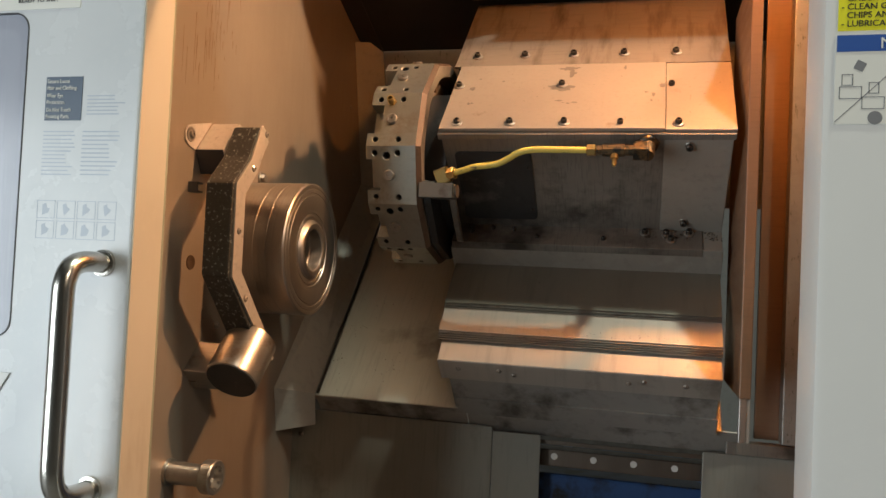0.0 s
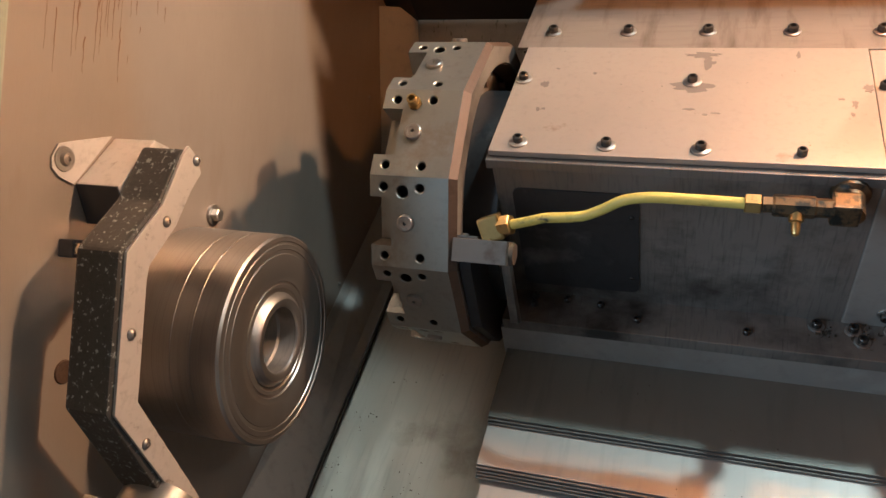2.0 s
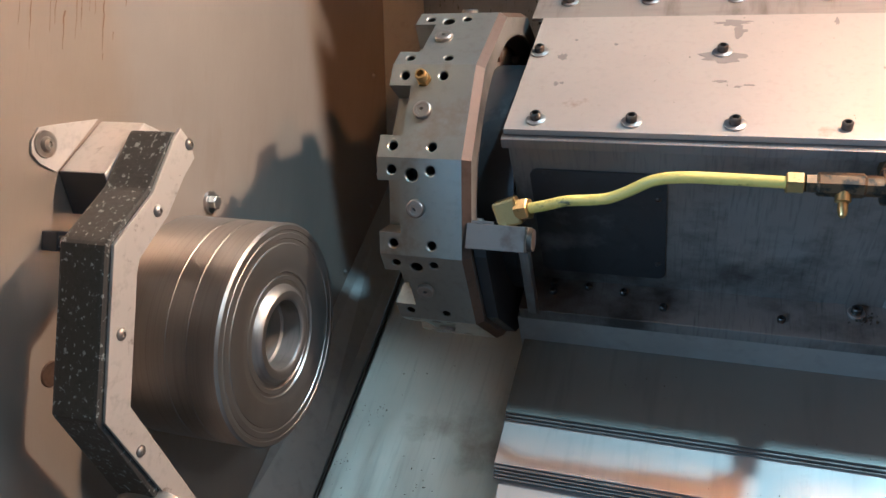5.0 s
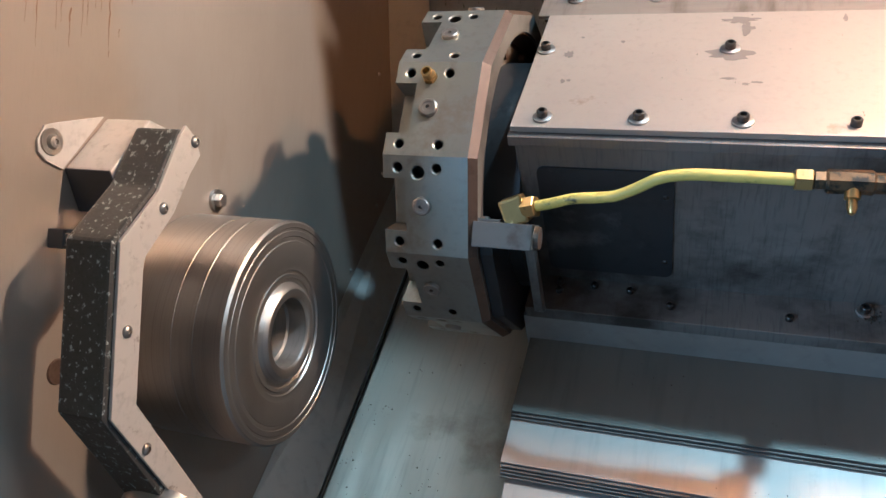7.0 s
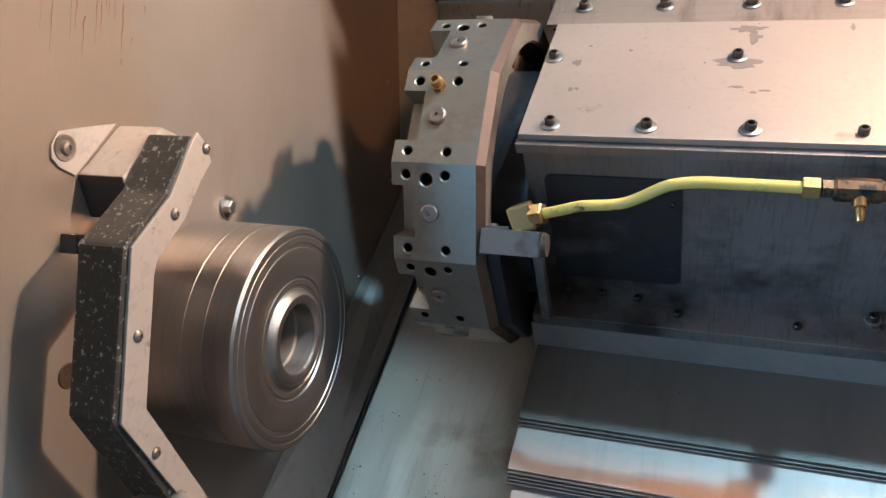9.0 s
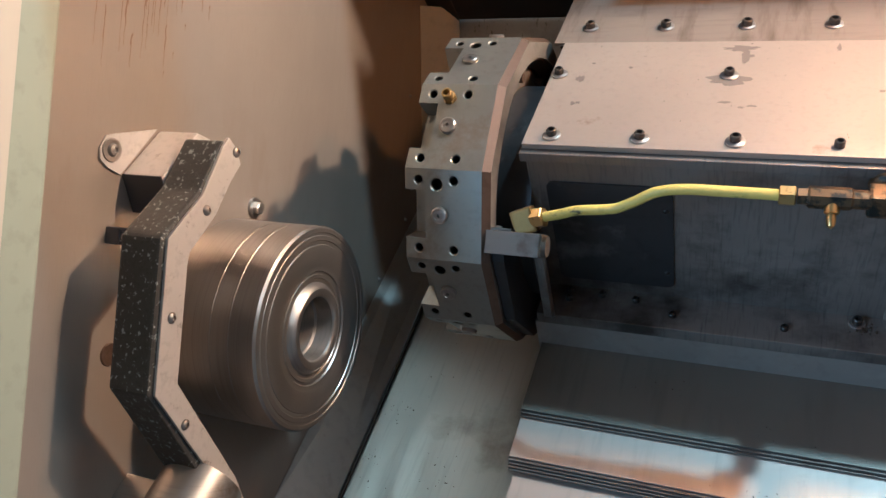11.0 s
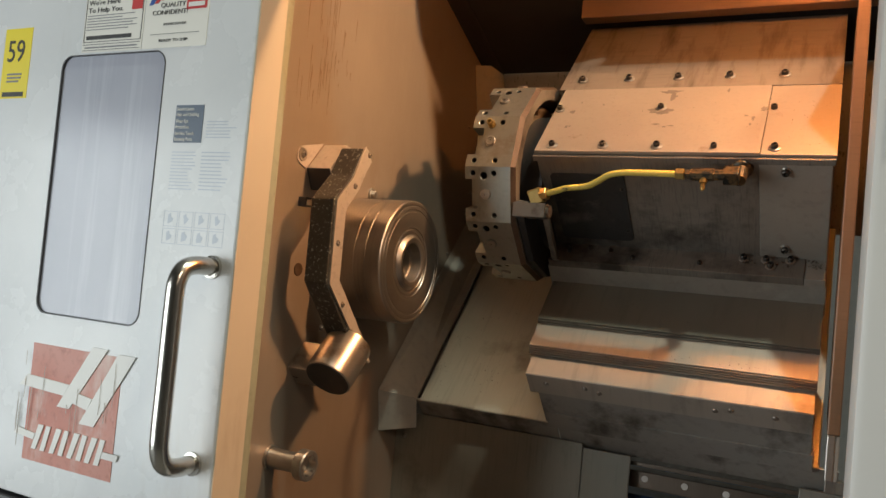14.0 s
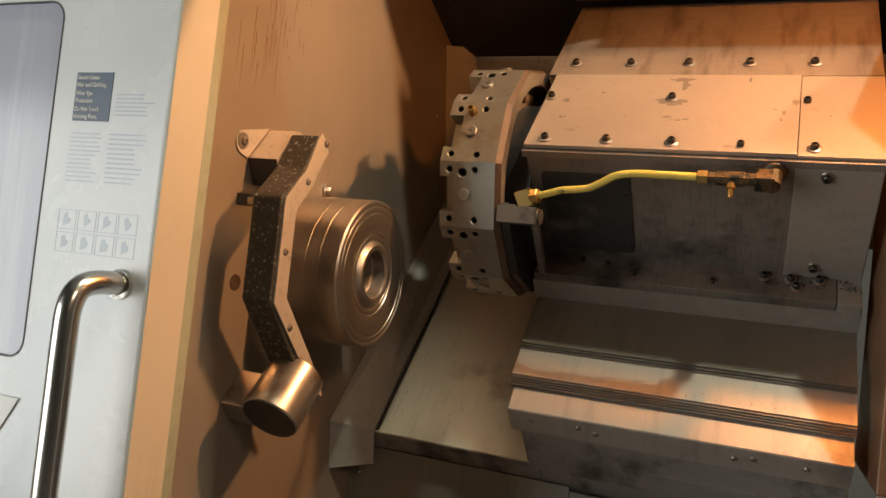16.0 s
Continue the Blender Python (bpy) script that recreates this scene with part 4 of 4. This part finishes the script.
def station(k):
    """Pose of a flat: origin at its middle, x across the turret, z outward, y along the flat."""
    a = PH + 2 * math.pi * (k + 0.5) / N_ST
    out = Vector((0, math.cos(a), math.sin(a)))
    along = Vector((0, math.sin(a), -math.cos(a)))
    m = Matrix((( 1, 0, 0, 0), (0, along.y, out.y, TY + AP * out.y), (0, along.z, out.z, TZ + AP * out.z), (0, 0, 0, 1)))
    return m
def hole(m, x, y, r, depth, bm):
    b2 = spun([(0.004, 0.0), (0.004, r + 0.0012), (0.0, r + 0.0012), (-0.0012, r), (-depth, r), (-depth, 0)], (0, 0, 0), "z", 16)
    bmesh.ops.transform(b2, matrix=m @ Matrix.Translation((x, y, 0)), verts=b2.verts)
    me = bpy.data.meshes.new("hole")
    b2.to_mesh(me)
    b2.free()
    bm.from_mesh(me)
    bpy.data.meshes.remove(me)
for k in range(N_ST):
    m = station(k)
    b2 = box((T0 - 0.01, -0.0265, -0.030), (T0 + 0.0235, 0.0265, 0.01))
    bmesh.ops.transform(b2, matrix=m, verts=b2.verts)
    me = bpy.data.meshes.new("notch")
    b2.to_mesh(me)
    b2.free()
    cutters.from_mesh(me)
    bpy.data.meshes.remove(me)
    sgn = 1
    for x, y, r in ((0.0155, -0.0375, 0.0046), (0.0560, -0.0375, 0.0046), (0.0155, 0.0375, 0.0046), (0.0560, 0.0375, 0.0046), (0.0365, 0.0330, 0.0064)):
        hole(m, T0 + x, y, r, 0.016, cutters)
bore = spun([(T1 - 0.004, 0.0), (T1 - 0.012, 0.158), (T2 + 0.01, 0.164), (T2 + 0.01, 0.0)], (0, TY, TZ), "x", 64)
me = bpy.data.meshes.new("bore")
bore.to_mesh(me)
bore.free()
cutters.from_mesh(me)
bpy.data.meshes.remove(me)
bm = cut(bm, cutters)
tb = part("turret_body", bm, M_TURRET, tur)
tb.data.materials.append(M_RUST)
tb.data.materials.append(M_CAST)
tb.data.materials.append(M_BOLT)
for f in tb.data.polygons:
    # rear annulus gets the dark cast tone in place of shadow; chamfer is rust
    if f.normal.x > 0.3 and f.center.x > 0.02:
        f.material_index = 2 if f.normal.x > 0.95 else 1
    else:
        q = f.center + Vector((0.26 + CX, TY, TZ))
        # hole insides coloured dark to imitate their depth of shade
        if math.hypot(q.y - TY, q.z - TZ) < AP - 0.0030 and f.area < 1.6e-4 and q.x > T0 + 0.005:
            f.material_index = 3
for k in range(N_ST):
    m = station(k) @ Matrix.Translation((T0 + 0.0405, 0.0, 0))
    pn = part("locating_pin", spun([(-0.002, 0.0), (-0.002, 0.0095), (0.0035, 0.0092), (0.0045, 0.0080), (0.0045, 0.0056), (0.0040, 0.0054), (0.0040, 0.0020), (0.001, 0.0018), (0.001, 0.0)], (0, 0, 0), "z", 28), M_WASHER, tur, "round steel locating pin", m=m, smooth=True)
part("rear_ring", spun([(T1 - 0.0115, 0.100), (T1 - 0.0115, 0.1578), (T2 - 0.002, 0.1622), (T2 - 0.002, 0.160), (T1 - 0.008, 0.150)], (0, TY, TZ), "x", 64), M_RUST, tur, "rusted rim of the rear recess", smooth=True)
part("hub", spun([(T1 - 0.004, 0.0), (T1 - 0.012, 0.128), (XL + CX + 0.004, 0.128), (XL + CX + 0.006, 0.0)], (0, TY, TZ), "x", 64), M_BLACK, tur, "dark oily hub", smooth=True)
for k in range(10):
    a = PH + 2 * math.pi * (k + 0.25) / 10
    part("hub_screw", spun([(T1 - 0.0115, 0.0), (T1 - 0.0115, 0.006), (T1 - 0.003, 0.006), (T1 - 0.003, 0.0)], (0, TY + 0.142 * math.cos(a), TZ + 0.142 * math.sin(a)), "x", 12), M_RUST, tur)
fl = [(TY + (RV - 0.010) * math.cos(radians(w)), TZ + (RV - 0.010) * math.sin(radians(w))) for w in (200, 210, 239.7, 269.7, 290)]
part("rear_flange", prism(fl + [(TY + 0.03, TZ - 0.06)], T2 + 0.0005, T2 + 0.014, "x", 0.001), M_BLACK, tur, "black oily rear flange")
mB = station(11) @ Matrix.Translation((T0 + 0.0365, 0.0330, 0))
nz = thing("brass_nozzle", (mB @ Vector((0, 0, 0))), "brass coolant nozzle screwed into a turret station", "nozzle")
part("hex_base", spun([(-0.003, 0.0), (-0.003, 0.0075), (0.004, 0.0075), (0.004, 0.0)], (0, 0, 0), "z", 6), M_BRASS, nz, m=mB)
part("barrel", spun([(0.004, 0.0058), (0.013, 0.0058), (0.014, 0.0050), (0.014, 0.0036), (0.006, 0.0034), (0.006, 0.0)], (0, 0, 0), "z", 20), M_BRASS, nz, m=mB, smooth=True)

# coolant block and yellow coolant line
blk = thing("coolant_block", (0.34 + CX, 0.04, 1.36), "bare steel coolant block beside the turret", "coolant block")
part("block", box((0.3075 + CX, 0.0060, 1.3590), (0.366 + CX, 0.040, 1.3840), 0.001), M_BLOCK, blk)
part("tongue", box((0.300 + CX, 0.010, 1.3842), (0.334 + CX, 0.040, 1.3870), 0.0006), M_BLOCK, blk, "slotted clamp tongue")
part("end_cap", spun([(0.366 + CX, 0.0), (0.366 + CX, 0.0115), (0.371 + CX, 0.011), (0.371 + CX, 0.0)], (0, 0.023, 1.3715), "x", 24), M_BLOCK, blk, smooth=True)
part("stem", prism([(0.036, 1.362), (0.052, 1.362), (0.125, 1.292), (0.108, 1.292)], 0.353 + CX, 0.363 + CX, "x", 0.0015), M_CAST, blk, "oily support stem")
button_screw((0.316 + CX, 0.022, 1.3870), (0, 0, 1), 0.0045, 0.0025, M_WASHER, "small screw in the clamp tongue")
HP = [slant(x + CX, u, n) for x, u, n in ((0.362, 1.000, 0.981), (0.383, 0.999, 0.9885), (0.4033, 0.998, 0.9965), (0.425, 0.998, 0.9995), (0.442, 0.998, 1.0030), (0.460, 0.998, 1.0130), (0.4807, 0.998, 1.0265), (0.505, 0.999, 1.0310), (0.54, 1.0, 1.0305), (0.590, 1.0, 1.0298))]
ln = thing("coolant_line", HP[0], "bent yellow coolant pipe with brass fittings", "coolant pipe")
part("pipe", tube(HP, 0.0052, 16), M_HOSE, ln, smooth=True)
def fitting(name, p, way, prof, mat, sides=6, label=""):
    m = Matrix.Translation(p) @ Vector(way).normalized().to_track_quat("Z", "Y").to_matrix().to_4x4()
    return part(name, spun(prof, (0, 0, 0), "z", sides), mat, ln, label, m=m, smooth=sides > 8)
fitting("nut", HP[0], HP[1] - HP[0], [(-0.008, 0.0), (-0.008, 0.0095), (-0.007, 0.0108), (0.005, 0.0108), (0.006, 0.0095), (0.006, 0.005)], M_BRASS)
el = HP[0] - (HP[1] - HP[0]).normalized() * 0.017
part("elbow", box((-0.0125, -0.011, -0.0145), (0.0115, 0.011, 0.0130), 0.003), M_BRASS, ln, m=Matrix.Translation(el) @ pose(0, 0, 0, 10, -22, 0))
fitting("elbow_base", el - Vector((0, 0, 0.020)), (0, 0, 1), [(0, 0), (0, 0.0095), (0.010, 0.0095), (0.010, 0)], M_BRASS, 20)
e0 = HP[-1]
fitting("nut", e0, (1, 0, 0), [(-0.004, 0.005), (-0.004, 0.0085), (-0.003, 0.0095), (0.009, 0.0095), (0.010, 0.008), (0.010, 0)], M_BRASS)
fitting("collar", e0 + Vector((0.011, 0, 0)), (1, 0, 0), [(0, 0), (0, 0.008), (0.008, 0.008), (0.008, 0)], M_OILBRASS, 6)
fitting("valve_body", e0 + Vector((0.019, 0, 0)), (1, 0, 0), [(0, 0), (0, 0.0085), (0.002, 0.0100), (0.034, 0.0100), (0.036, 0.0085), (0.050, 0.0085), (0.050, 0)], M_OILBRASS, 8, "oily brass valve body")
fitting("valve_spindle", e0 + Vector((0.039, -0.002, -0.006)), (0, -0.25, -1), [(0, 0), (0, 0.0062), (0.008, 0.0062), (0.009, 0.004), (0.016, 0.004), (0.020, 0.0028), (0.022, 0)], M_BRASS, 12)
part("elbow_oily", box((-0.012, -0.010, -0.012), (0.012, 0.012, 0.011), 0.003), M_OILBRASS, ln, "oil-caked brass elbow", m=Matrix.Translation(e0 + Vector((0.078, 0.004, 0))) @ pose(0, 0, 0, 45, 0, 0))
fitting("rear_flange", slant(0.678 + CX, 1.0465, 1.0225 - 0.012), -UP_U, [(0, 0), (0, 0.018), (0.006, 0.0165), (0.009, 0.012), (0.034, 0.0100), (0.034, 0)], M_OILBRASS, 14)

# rivets of the bulkhead and trim, loose chips
for y, z in ((0.423, 1.606), (0.462, 1.453), (0.447, 1.399), (0.366, 1.297), (0.468, 1.70)):
    button_screw((0.0, y, z), (1, 0, 0), 0.0034, 0.0028, M_WASHER, "small rivet in the bulkhead")
button_screw((0.02, 0.199, 0.902), (0, -1, 0), 0.0055, 0.005, M_WASHER, "oily screw below the trim cap")
rnd = random.Random(11)
def chips(name, spots, count, label, m, size=0.0016):
    bm = bmesh.new()
    for x, u, n, sx, su in spots:
        for k in range(count):
            p = (rnd.gauss(x, sx), rnd.gauss(u, su), n + size * 0.3)
            s = size * rnd.uniform(0.4, 1.3)
            made = bmesh.ops.create_icosphere(bm, subdivisions=1, radius=s)["verts"]
            bmesh.ops.transform(bm, matrix=Matrix.LocRotScale(p, Euler((rnd.random() * 3, rnd.random() * 3, rnd.random() * 3)), (1, rnd.uniform(0.25, 0.8), rnd.uniform(0.2, 0.5))), verts=made)
    return single(name, bm, M_CHIPS, label, "metal chips", m, kind="stuff")
chips("tray_chips", ((0.075, 0.905, 0.575, 0.006, 0.012), (0.095, 0.990, 0.575, 0.012, 0.012), (0.190, 0.900, 0.575, 0.018, 0.02), (0.12, 0.93, 0.575, 0.04, 0.06), (0.15, 1.1, 0.575, 0.05, 0.1)), 16, "dark metal chips scattered on the tray", SLANT, 0.0013)
chips("plate_chips", ((0.60, 0.866, 0.7500, 0.03, 0.003), (0.70, 0.864, 0.7500, 0.02, 0.004), (0.48, 0.97, 0.7590, 0.03, 0.012), (0.62, 0.93, 0.7590, 0.05, 0.01)), 14, "small metal chips lying on the way cover", ON, 0.0011)
chips("ledge_chips", ((0.790, 1.048, 0.8145, 0.010, 0.008), (0.735, 1.046, 0.8165, 0.018, 0.007), (0.684, 1.044, 0.8165, 0.006, 0.005)), 45, "oily chip clumps on the ledge", ON, 0.0022)
chips("rail_chips", ((0.73, 0.236, 0.868, 0.03, 0.003),), 40, "wet metal chips on the bed casting", FLAT, 0.002)
chips("cover_flecks", ((0.55, 1.17, 1.0365, 0.11, 0.05), (0.76, 1.15, 1.0345, 0.02, 0.05)), 26, "fine dark flecks on the cover plates", ON, 0.0009)
